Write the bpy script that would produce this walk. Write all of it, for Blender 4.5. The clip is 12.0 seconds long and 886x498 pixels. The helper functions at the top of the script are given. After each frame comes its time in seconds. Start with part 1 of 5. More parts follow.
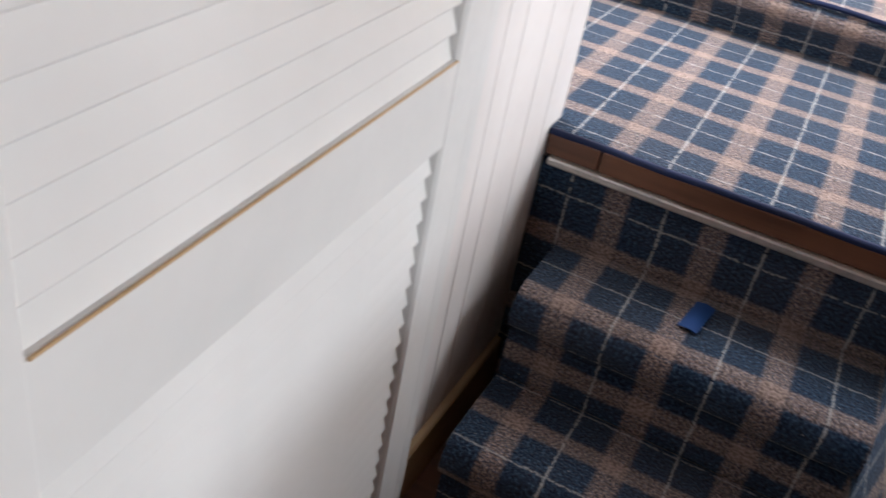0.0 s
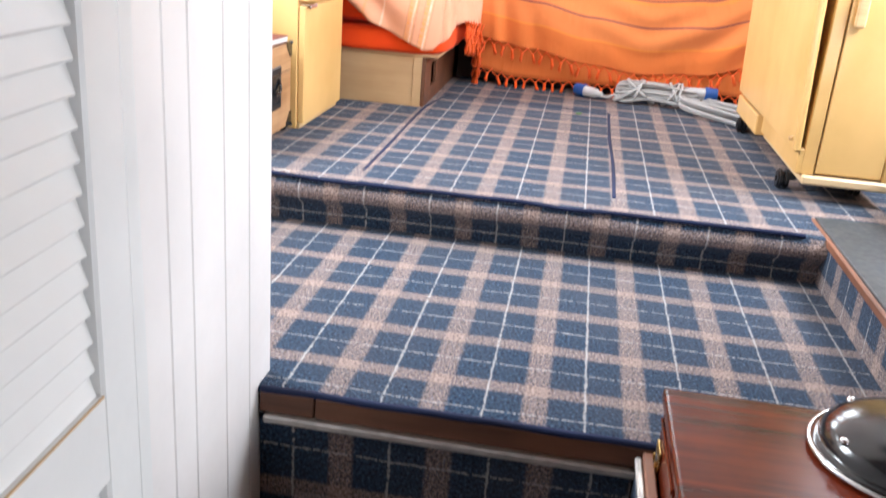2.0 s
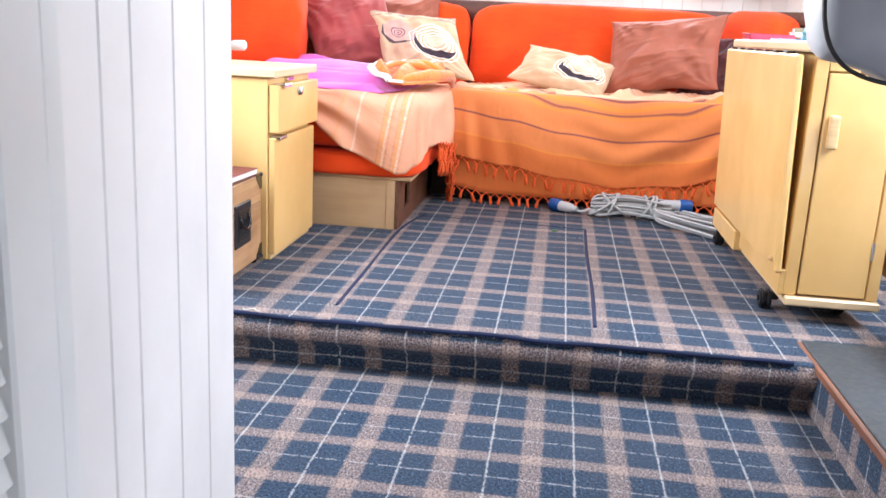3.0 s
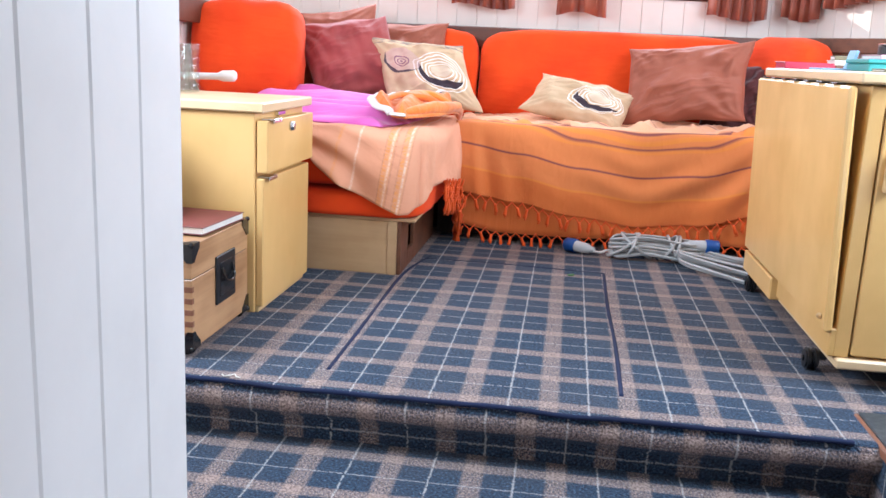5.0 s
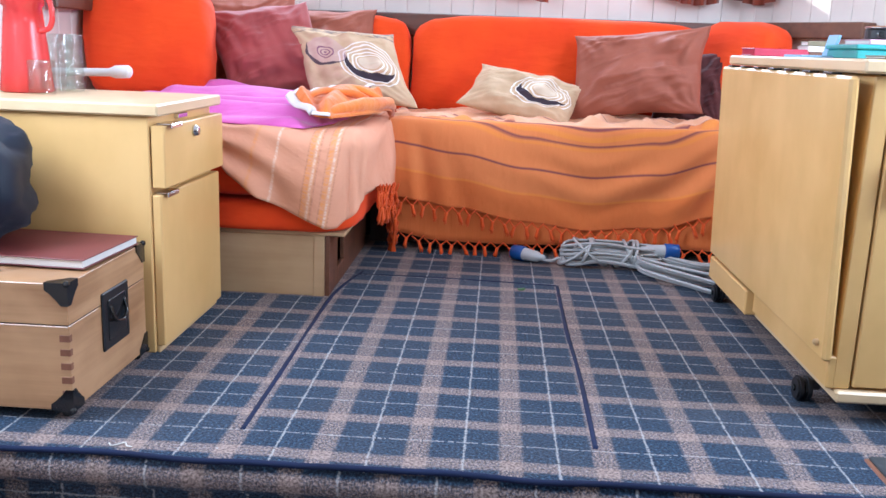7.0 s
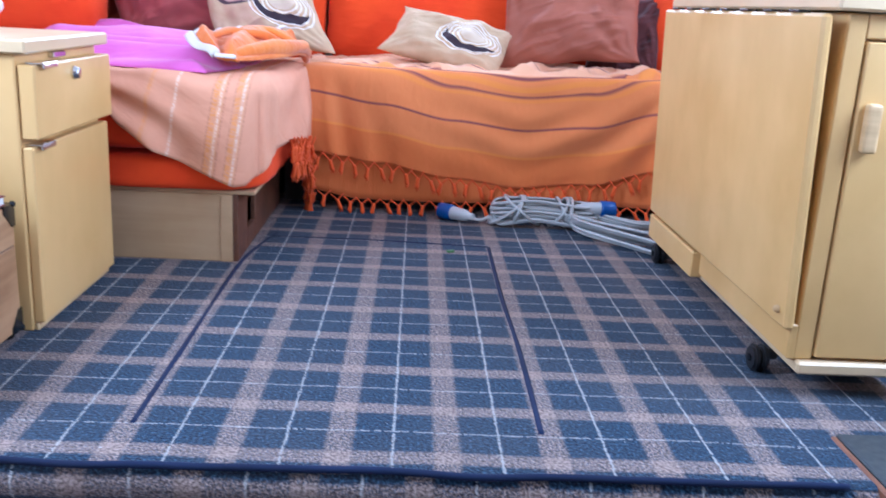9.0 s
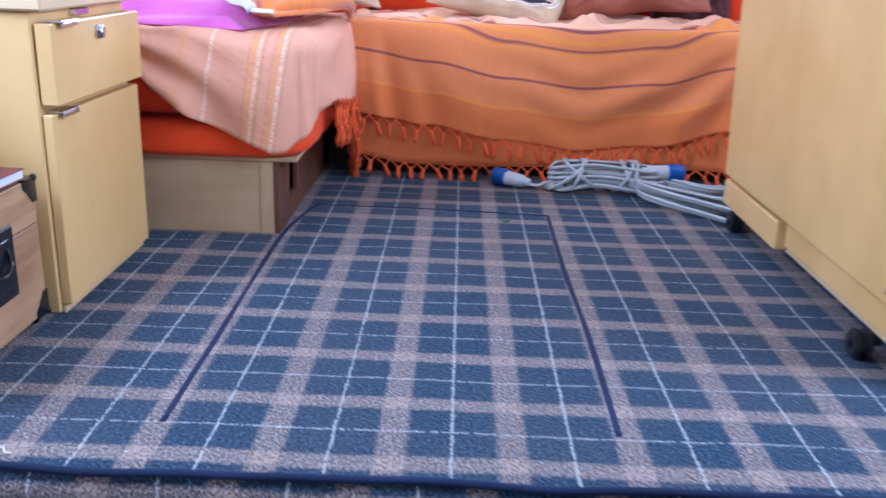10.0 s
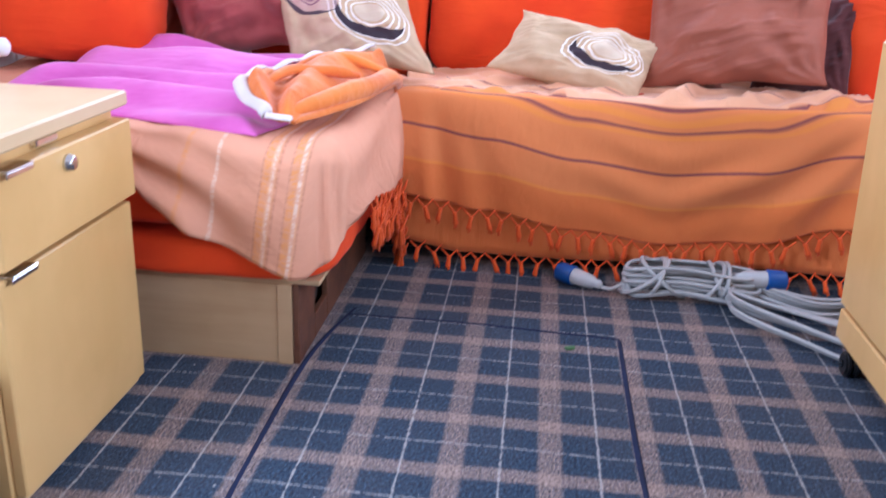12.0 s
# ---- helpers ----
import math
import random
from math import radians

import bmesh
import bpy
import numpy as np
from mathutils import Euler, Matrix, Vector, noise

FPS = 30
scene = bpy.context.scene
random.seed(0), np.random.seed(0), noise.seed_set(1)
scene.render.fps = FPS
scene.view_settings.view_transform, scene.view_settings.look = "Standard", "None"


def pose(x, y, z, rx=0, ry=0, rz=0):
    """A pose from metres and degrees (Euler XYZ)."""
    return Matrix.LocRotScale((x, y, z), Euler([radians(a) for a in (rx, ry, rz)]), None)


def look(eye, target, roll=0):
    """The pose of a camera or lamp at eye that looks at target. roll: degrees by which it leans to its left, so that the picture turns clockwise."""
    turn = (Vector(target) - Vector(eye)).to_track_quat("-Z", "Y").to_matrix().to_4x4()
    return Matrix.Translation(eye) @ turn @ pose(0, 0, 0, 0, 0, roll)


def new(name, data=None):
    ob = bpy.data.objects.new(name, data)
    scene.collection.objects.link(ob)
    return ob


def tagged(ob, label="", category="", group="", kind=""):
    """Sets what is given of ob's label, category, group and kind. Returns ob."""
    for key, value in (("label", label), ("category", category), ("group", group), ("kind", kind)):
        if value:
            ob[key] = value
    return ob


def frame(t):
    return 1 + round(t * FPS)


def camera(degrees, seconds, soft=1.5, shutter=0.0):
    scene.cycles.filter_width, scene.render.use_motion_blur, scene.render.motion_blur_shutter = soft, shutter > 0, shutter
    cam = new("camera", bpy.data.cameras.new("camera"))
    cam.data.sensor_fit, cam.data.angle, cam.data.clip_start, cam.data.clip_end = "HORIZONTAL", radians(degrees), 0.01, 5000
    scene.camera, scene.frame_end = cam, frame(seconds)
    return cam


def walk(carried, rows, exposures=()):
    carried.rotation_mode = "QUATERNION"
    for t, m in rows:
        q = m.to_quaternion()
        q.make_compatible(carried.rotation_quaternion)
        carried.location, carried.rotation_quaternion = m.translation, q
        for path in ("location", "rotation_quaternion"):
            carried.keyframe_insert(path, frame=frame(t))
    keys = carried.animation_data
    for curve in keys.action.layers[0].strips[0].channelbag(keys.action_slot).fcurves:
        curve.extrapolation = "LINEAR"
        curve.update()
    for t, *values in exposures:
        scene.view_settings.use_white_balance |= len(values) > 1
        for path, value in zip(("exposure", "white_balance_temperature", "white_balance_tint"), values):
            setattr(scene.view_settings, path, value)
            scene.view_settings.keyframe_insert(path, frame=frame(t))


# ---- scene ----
cam = camera(53.0, 12.0, shutter=0.4)
PATH = [
    (0, (0.793, 1.165, 0.528), (0.188, 2.73, -0.559), 11.2),
    (0.5, (0.849, 1.187, 0.539), (0.402, 2.824, -0.52), 8.7),
    (1, (0.883, 1.216, 0.572), (0.589, 2.93, -0.416), 7.4),
    (1.5, (0.897, 1.235, 0.623), (0.635, 3.026, -0.229), 5.8),
    (2, (0.895, 1.249, 0.673), (0.639, 3.11, -0.016), 4.5),
    (2.5, (0.888, 1.264, 0.712), (0.631, 3.17, 0.161), 3.4),
    (3, (0.8895, 1.35, 0.749), (0.6535, 3.278, 0.269), 2.9),
    (5, (0.858, 1.634, 0.759), (0.599, 3.571, 0.332), 2.7),
    (5.5, (0.812, 1.713, 0.774), (0.721, 3.668, 0.36), 3.4),
    (6, (0.8035, 1.773, 0.765), (0.8165, 3.725, 0.327), 3.6),
    (6.5, (0.81, 1.886, 0.764), (0.7, 3.834, 0.321), 2.1),
    (8.5, (0.771, 2.201, 0.724), (0.71, 4.148, 0.272), 2.7),
    (9, (0.784, 2.229, 0.712), (0.859, 4.156, 0.183), 3.0),
    (9.5, (0.773, 2.282, 0.696), (0.906, 4.191, 0.117), 3.2),
    (10, (0.762, 2.417, 0.69), (0.738, 4.317, 0.068), 1.9),
    (10.5, (0.78, 2.62, 0.7), (0.616, 4.513, 0.077), 1.9),
    (11, (0.814, 2.727, 0.776), (0.64, 4.616, 0.144), 2.2),
    (11.5, (0.811, 2.775, 0.798), (0.554, 4.639, 0.122), 1.4),
    (12, (0.79, 2.889, 0.908), (0.603, 4.763, 0.235), 2.2),
]
EXPOSURES = [(0.0, 0.88, 6400, 12), (1.0, 1.1, 6400, 12), (2.0, 0.96, 6200, 11), (3.0, 0.7, 5850, 11), (5.0, 0.3, 5600, 9), (6.5, 0.12, 5350, 10),
             (8.5, 0.12, 4750, 11), (10.0, 0.08, 4580, 13), (11.0, 0.02, 4900, 16), (12.0, 0.03, 5080, 17)]
walk(cam, [(t, look(eye, target, roll)) for t, eye, target, roll in PATH], EXPOSURES)

# ---- world, sun, window light and one added lamp ----
world = bpy.data.worlds.new("sky")
scene.world = world
world.use_nodes = True
_n, _l = world.node_tree.nodes, world.node_tree.links
_sky = _n.new("ShaderNodeTexSky")
_sky.sky_type, _sky.sun_disc = "NISHITA", False
_sky.sun_elevation, _sky.sun_rotation = radians(9.5), radians(-73.6)
_l.new(_sky.outputs[0], _n["Background"].inputs[0])
_n["Background"].inputs[1].default_value = 0.12
_sun = new("sun", bpy.data.lights.new("sun", "SUN"))
_sun.data.energy, _sun.data.angle, _sun.data.color = 3.0, radians(0.6), (1.0, 0.9, 0.76)
_sun.matrix_world = look((-3.05, 0.9, 0.53), (0, 0, 0))


def window_light(name, eye, target, w, h, watts, colour=(0.91, 0.96, 1.0)):
    ob = new(name, bpy.data.lights.new(name, "AREA"))
    ob.data.shape, ob.data.size, ob.data.size_y = "RECTANGLE", w, h
    ob.data.energy, ob.data.color = watts, colour
    ob.matrix_world = look(eye, target)
    return ob


window_light("window_light_back", (0.6, 5.93, 1.38), (0.6, 4.0, 0.9), 1.9, 0.45, 35)
window_light("window_light_left", (-0.72, 4.55, 1.52), (1.0, 4.6, 0.5), 0.45, 0.2, 4)
window_light("window_light_right", (2.27, 4.7, 1.38), (0.5, 4.6, 0.6), 0.95, 0.45, 11)
window_light("window_light_helm_left", (-0.72, 3.36, 1.3), (0.9, 3.6, 0.1), 0.55, 0.7, 35)
window_light("window_light_helm_right", (2.27, 3.62, 1.2), (0.8, 4.1, 0.2), 0.95, 0.6, 35)
# Added lamp with no known source: it brightens the louvred door and partition.
window_light("window_light_low", (2.27, 1.3, 0.2), (0.44, 2.05, 0.15), 0.9, 0.3, 11)

# ---- materials ----


def mat(name, rough=0.6, metal=0.0, spec=0.5):
    m = bpy.data.materials.new(name)
    m.use_nodes = True
    b = m.node_tree.nodes["Principled BSDF"]
    b.inputs["Roughness"].default_value = rough
    b.inputs["Metallic"].default_value = metal
    b.inputs["Specular IOR Level"].default_value = spec
    return m, m.node_tree.nodes, m.node_tree.links, b


def noise_tex(n, l, src, scale, detail=3.0, stretch=None):
    if stretch:
        mp = n.new("ShaderNodeMapping")
        mp.inputs["Scale"].default_value = stretch
        l.new(src, mp.inputs["Vector"])
        src = mp.outputs[0]
    t = n.new("ShaderNodeTexNoise")
    t.inputs["Scale"].default_value, t.inputs["Detail"].default_value = scale, detail
    l.new(src, t.inputs["Vector"])
    return t.outputs["Fac"]


def ramp(n, l, fac, stops):
    r = n.new("ShaderNodeValToRGB")
    while len(r.color_ramp.elements) < len(stops):
        r.color_ramp.elements.new(0.5)
    for e, (p, c) in zip(r.color_ramp.elements, stops):
        e.position, e.color = p, (*c, 1) if len(c) == 3 else c
    l.new(fac, r.inputs[0])
    return r.outputs[0]


def mix(n, l, fac, a, b, blend="MIX"):
    m = n.new("ShaderNodeMix")
    m.data_type, m.blend_type = "RGBA", blend
    for sock, v in ((m.inputs[0], fac), (m.inputs[6], a), (m.inputs[7], b)):
        if isinstance(v, bpy.types.NodeSocket):
            l.new(v, sock)
        elif isinstance(v, tuple):
            sock.default_value = (*v, 1)
        else:
            sock.default_value = v
    return m.outputs[2]


def op(n, l, kind, a, b=None, c=None):
    m = n.new("ShaderNodeMath")
    m.operation = kind
    for i, v in enumerate((a, b, c)):
        if v is None:
            continue
        if isinstance(v, bpy.types.NodeSocket):
            l.new(v, m.inputs[i])
        else:
            m.inputs[i].default_value = v
    return m.outputs[0]


def bump(n, l, b, height, strength, dist=0.01):
    u = n.new("ShaderNodeBump")
    u.inputs["Strength"].default_value, u.inputs["Distance"].default_value = strength, dist
    l.new(height, u.inputs["Height"])
    l.new(u.outputs[0], b.inputs["Normal"])


def coords(n, kind="Object"):
    return n.new("ShaderNodeTexCoord").outputs[kind]


def paint(name, colour, rough=0.45, dirt=0.06, relief=0.05):
    m, n, l, b = mat(name, rough)
    co = coords(n)
    f = noise_tex(n, l, co, 3.0, 5)
    g = noise_tex(n, l, co, 60.0, 3)
    dark = tuple(c * (1 - dirt * 2.2) for c in colour)
    c = ramp(n, l, f, [(0.3, dark), (0.62, colour)])
    l.new(c, b.inputs["Base Color"])
    l.new(ramp(n, l, g, [(0.3, (rough - 0.08,) * 3), (0.7, (rough + 0.1,) * 3)]), b.inputs["Roughness"])
    bump(n, l, b, g, relief, 0.003)
    return m


def wood(name, light, dark, rough=0.4, grain=(1.5, 22, 22), relief=0.08, coat=0.0, spec=0.5):
    """Grain runs along the first axis of the stretch that is smallest."""
    m, n, l, b = mat(name, rough, 0.0, spec)
    co = coords(n)
    f = noise_tex(n, l, co, 1.6, 5, grain)
    h = noise_tex(n, l, co, 6.0, 4, grain)
    blot = noise_tex(n, l, co, 5.0, 4)
    mid = tuple((a + c) / 2 for a, c in zip(light, dark))
    c = ramp(n, l, f, [(0.28, dark), (0.5, mid), (0.68, light)])
    c = mix(n, l, op(n, l, "MULTIPLY", h, 0.35), c, tuple(x * 0.8 for x in dark))
    c = mix(n, l, ramp(n, l, blot, [(0.4, (0, 0, 0)), (0.66, (0.75, 0.75, 0.75))]), c, light)
    l.new(c, b.inputs["Base Color"])
    b.inputs["Coat Weight"].default_value, b.inputs["Coat Roughness"].default_value = coat, 0.12
    bump(n, l, b, h, relief, 0.003)
    return m


def fabric(name, colour, second=None, rough=0.85, weave=420.0, sheen=0.25, blotch=0.14, crease=0.0, run=(5, 9, 9)):
    m, n, l, b = mat(name, rough, spec=0.25)
    co = coords(n)
    f = noise_tex(n, l, co, 5.0, 4)
    g = noise_tex(n, l, co, weave, 2)
    second = second or tuple(c * (1 - blotch * 2) for c in colour)
    c = ramp(n, l, f, [(0.3, second), (0.65, colour)])
    c = mix(n, l, op(n, l, "MULTIPLY", g, 0.25), c, tuple(x * 0.6 for x in colour))
    l.new(c, b.inputs["Base Color"])
    b.inputs["Sheen Weight"].default_value = sheen
    b.inputs["Sheen Roughness"].default_value = 0.5
    h = op(n, l, "MULTIPLY", g, 0.03)
    if crease:
        fold = noise_tex(n, l, co, 1.0, 3, run)
        ridge = op(n, l, "ABSOLUTE", op(n, l, "SUBTRACT", fold, 0.5))
        h = op(n, l, "SUBTRACT", h, op(n, l, "MULTIPLY", ridge, 2.0 * crease))
    bump(n, l, b, h, 0.9, 0.02)
    return m


def plastic(name, colour, rough=0.35, spec=0.5):
    m, n, l, b = mat(name, rough, spec=spec)
    co = coords(n)
    f = noise_tex(n, l, co, 14.0, 4)
    l.new(ramp(n, l, f, [(0.3, tuple(c * 0.85 for c in colour)), (0.7, colour)]), b.inputs["Base Color"])
    bump(n, l, b, noise_tex(n, l, co, 150, 2), 0.05, 0.002)
    return m


def metal(name, colour, rough=0.25):
    m, n, l, b = mat(name, rough, 1.0)
    f = noise_tex(n, l, coords(n), 25.0, 4)
    l.new(ramp(n, l, f, [(0.3, tuple(c * 0.75 for c in colour)), (0.7, colour)]), b.inputs["Base Color"])
    l.new(ramp(n, l, f, [(0.3, (rough * 1.6,) * 3), (0.7, (rough * 0.8,) * 3)]), b.inputs["Roughness"])
    return m


PITCH = 0.18


def plaid():
    """Woven tartan carpet: u across and v along the run, in metres, from the mesh's own map."""
    m, n, l, b = mat("plaid_carpet", 0.95, spec=0.1)
    uv = n.new("ShaderNodeUVMap").outputs[0]
    wob = n.new("ShaderNodeTexNoise")
    wob.inputs["Scale"].default_value = 150.0
    l.new(uv, wob.inputs["Vector"])
    warp = n.new("ShaderNodeVectorMath")
    warp.operation = "MULTIPLY_ADD"
    l.new(wob.outputs["Color"], warp.inputs[0])
    warp.inputs[1].default_value, warp.inputs[2].default_value = (0.009, 0.009, 0), (0, 0, 0)
    add = n.new("ShaderNodeVectorMath")
    l.new(uv, add.inputs[0]), l.new(warp.outputs[0], add.inputs[1])
    slow = n.new("ShaderNodeTexNoise")
    slow.inputs["Scale"].default_value = 22.0
    l.new(uv, slow.inputs["Vector"])
    drift = n.new("ShaderNodeVectorMath")
    drift.operation = "MULTIPLY_ADD"
    l.new(slow.outputs["Color"], drift.inputs[0])
    drift.inputs[1].default_value = (0.005, 0.005, 0)
    l.new(add.outputs[0], drift.inputs[2])
    shift = n.new("ShaderNodeVectorMath")
    l.new(drift.outputs[0], shift.inputs[0])
    shift.inputs[1].default_value = (-0.007, -0.007, 0)
    sep = n.new("ShaderNodeSeparateXYZ")
    l.new(shift.outputs[0], sep.inputs[0])

    def dist(axis, centre):
        k = op(n, l, "ADD", op(n, l, "DIVIDE", sep.outputs[axis], PITCH), 50.5 - centre)
        return op(n, l, "ABSOLUTE", op(n, l, "SUBTRACT", op(n, l, "FRACT", k), 0.5))

    def edge(d, half, soft):
        r = n.new("ShaderNodeMapRange")
        r.inputs["From Min"].default_value, r.inputs["From Max"].default_value = half + soft, half - soft
        l.new(d, r.inputs["Value"])
        return r.outputs[0]

    u_tan, v_tan = edge(dist(0, 0.5), 0.125, 0.02), edge(dist(1, 0.5), 0.11, 0.02)
    u_white, v_white = edge(dist(0, 0.0), 0.0105, 0.008), edge(dist(1, 0.0), 0.0085, 0.007)
    speck = noise_tex(n, l, uv, 260.0, 2)
    fleck = noise_tex(n, l, uv, 170.0, 5)
    patch = noise_tex(n, l, uv, 3.0, 5)
    blue = ramp(n, l, fleck, [(0.36, (0.004, 0.013, 0.034)), (0.54, (0.022, 0.051, 0.1)), (0.7, (0.08, 0.15, 0.24))])
    tan = ramp(n, l, fleck, [(0.36, (0.2, 0.14, 0.115)), (0.6, (0.57, 0.42, 0.355))])
    hole = op(n, l, "GREATER_THAN", speck, 0.5)
    half_u = op(n, l, "MULTIPLY", u_tan, op(n, l, "ADD", op(n, l, "MULTIPLY", hole, 0.62), 0.2))
    half_v = op(n, l, "MULTIPLY", v_tan, op(n, l, "ADD", op(n, l, "MULTIPLY", hole, 0.5), 0.3))
    both = op(n, l, "MULTIPLY", op(n, l, "MULTIPLY", u_tan, v_tan), 0.86)
    t = op(n, l, "MAXIMUM", op(n, l, "MAXIMUM", half_u, half_v), both)
    c = mix(n, l, t, blue, tan)
    dash = op(n, l, "GREATER_THAN", noise_tex(n, l, uv, 1.0, 2, (150, 30, 1)), 0.42)
    dash_u = op(n, l, "GREATER_THAN", noise_tex(n, l, uv, 1.0, 2, (40, 170, 1)), 0.4)
    white = op(n, l, "MAXIMUM", op(n, l, "MULTIPLY", u_white, dash_u), op(n, l, "MULTIPLY", v_white, dash))
    c = mix(n, l, op(n, l, "MULTIPLY", white, 0.66), c, (0.66, 0.64, 0.62))
    c = mix(n, l, ramp(n, l, patch, [(0.35, (0, 0, 0)), (0.75, (0.22, 0.22, 0.22))]), c, (0.13, 0.11, 0.1))
    lint = op(n, l, "GREATER_THAN", noise_tex(n, l, uv, 75.0, 1), 0.79)
    c = mix(n, l, op(n, l, "MULTIPLY", lint, 0.8), c, (0.6, 0.6, 0.6))
    l.new(c, b.inputs["Base Color"])
    b.inputs["Sheen Weight"].default_value = 0.1
    bump(n, l, b, op(n, l, "ADD", speck, op(n, l, "MULTIPLY", fleck, 1.5)), 0.9, 0.006)
    return m


def striped_throw():
    """Cotton throw: v is the distance from the front edge of the seat, downwards positive."""
    m, n, l, b = mat("striped_throw", 0.9, spec=0.2)
    uv = n.new("ShaderNodeUVMap").outputs[0]
    sep = n.new("ShaderNodeSeparateXYZ")
    l.new(uv, sep.inputs[0])
    k = op(n, l, "ADD", op(n, l, "MULTIPLY", sep.outputs[1], 1.0), 0.5)
    P, O, D, Y, Q = (0.8, 0.43, 0.25), (0.74, 0.225, 0.06), (0.13, 0.022, 0.06), (0.8, 0.27, 0.035), (0.7, 0.17, 0.028)
    stops = [(0.0, P), (0.4, P), (0.402, D), (0.405, D), (0.407, P), (0.498, P), (0.502, O), (0.504, D), (0.508, D), (0.51, O), (0.52, O), (0.525, Y), (0.533, Y), (0.535, O), (0.543, O), (0.546, D), (0.55, D), (0.552, O),
             (0.562, Y), (0.569, O), (0.653, O), (0.6565, D), (0.661, D), (0.663, O), (0.749, O), (0.7515, Y), (0.7565, Y), (0.76, Q), (0.9, Q)]
    c = ramp(n, l, k, stops)
    w = noise_tex(n, l, uv, 1.0, 2, (900, 300, 1))
    c = mix(n, l, op(n, l, "MULTIPLY", w, 0.25), c, (0.76, 0.34, 0.16))
    f = noise_tex(n, l, uv, 4.0, 4)
    c = mix(n, l, op(n, l, "MULTIPLY", f, 0.14), c, (0.55, 0.15, 0.04))
    l.new(c, b.inputs["Base Color"])
    b.inputs["Sheen Weight"].default_value = 0.2
    crumple = op(n, l, "ABSOLUTE", op(n, l, "SUBTRACT", noise_tex(n, l, uv, 1.0, 4, (9, 5, 1)), 0.5))
    bump(n, l, b, op(n, l, "SUBTRACT", op(n, l, "MULTIPLY", w, 0.05), op(n, l, "MULTIPLY", crumple, 0.7)), 0.8, 0.02)
    return m


def arm_throw():
    """The same cloth turned: bands run along v at fixed u."""
    m, n, l, b = mat("peach_throw", 0.9, spec=0.2)
    uv = n.new("ShaderNodeUVMap").outputs[0]
    sep = n.new("ShaderNodeSeparateXYZ")
    l.new(uv, sep.inputs[0])
    k = op(n, l, "ADD", sep.outputs[0], 0.46)
    P, W, Y, K = (0.76, 0.365, 0.22), (0.88, 0.68, 0.52), (0.82, 0.34, 0.09), (0.5, 0.2, 0.12)
    stops = [(0.0, P), (0.518, P), (0.52, Y), (0.526, Y), (0.528, P), (0.587, P), (0.589, W), (0.594, W), (0.596, P), (0.686, P), (0.688, K), (0.691, Y), (0.706, Y), (0.708, W),
             (0.714, W), (0.716, Y), (0.722, K), (0.725, P), (0.744, P), (0.747, K), (0.749, Y), (0.763, Y), (0.765, W), (0.772, W), (0.774, Y), (0.778, K), (0.781, P)]
    c = ramp(n, l, k, stops)
    worn = op(n, l, "GREATER_THAN", noise_tex(n, l, uv, 1.0, 2, (60, 170, 1)), 0.5)
    c = mix(n, l, op(n, l, "MULTIPLY", worn, 0.75), c, P)
    w = noise_tex(n, l, uv, 1.0, 2, (300, 900, 1))
    c = mix(n, l, op(n, l, "MULTIPLY", w, 0.28), c, (0.62, 0.25, 0.14))
    f = noise_tex(n, l, uv, 6.0, 4)
    c = mix(n, l, op(n, l, "MULTIPLY", f, 0.3), c, (0.78, 0.45, 0.32))
    l.new(c, b.inputs["Base Color"])
    crumple = op(n, l, "ABSOLUTE", op(n, l, "SUBTRACT", noise_tex(n, l, uv, 1.0, 4, (7, 13, 1)), 0.5))
    bump(n, l, b, op(n, l, "SUBTRACT", op(n, l, "MULTIPLY", w, 0.05), op(n, l, "MULTIPLY", crumple, 0.55)), 0.9, 0.02)
    return m


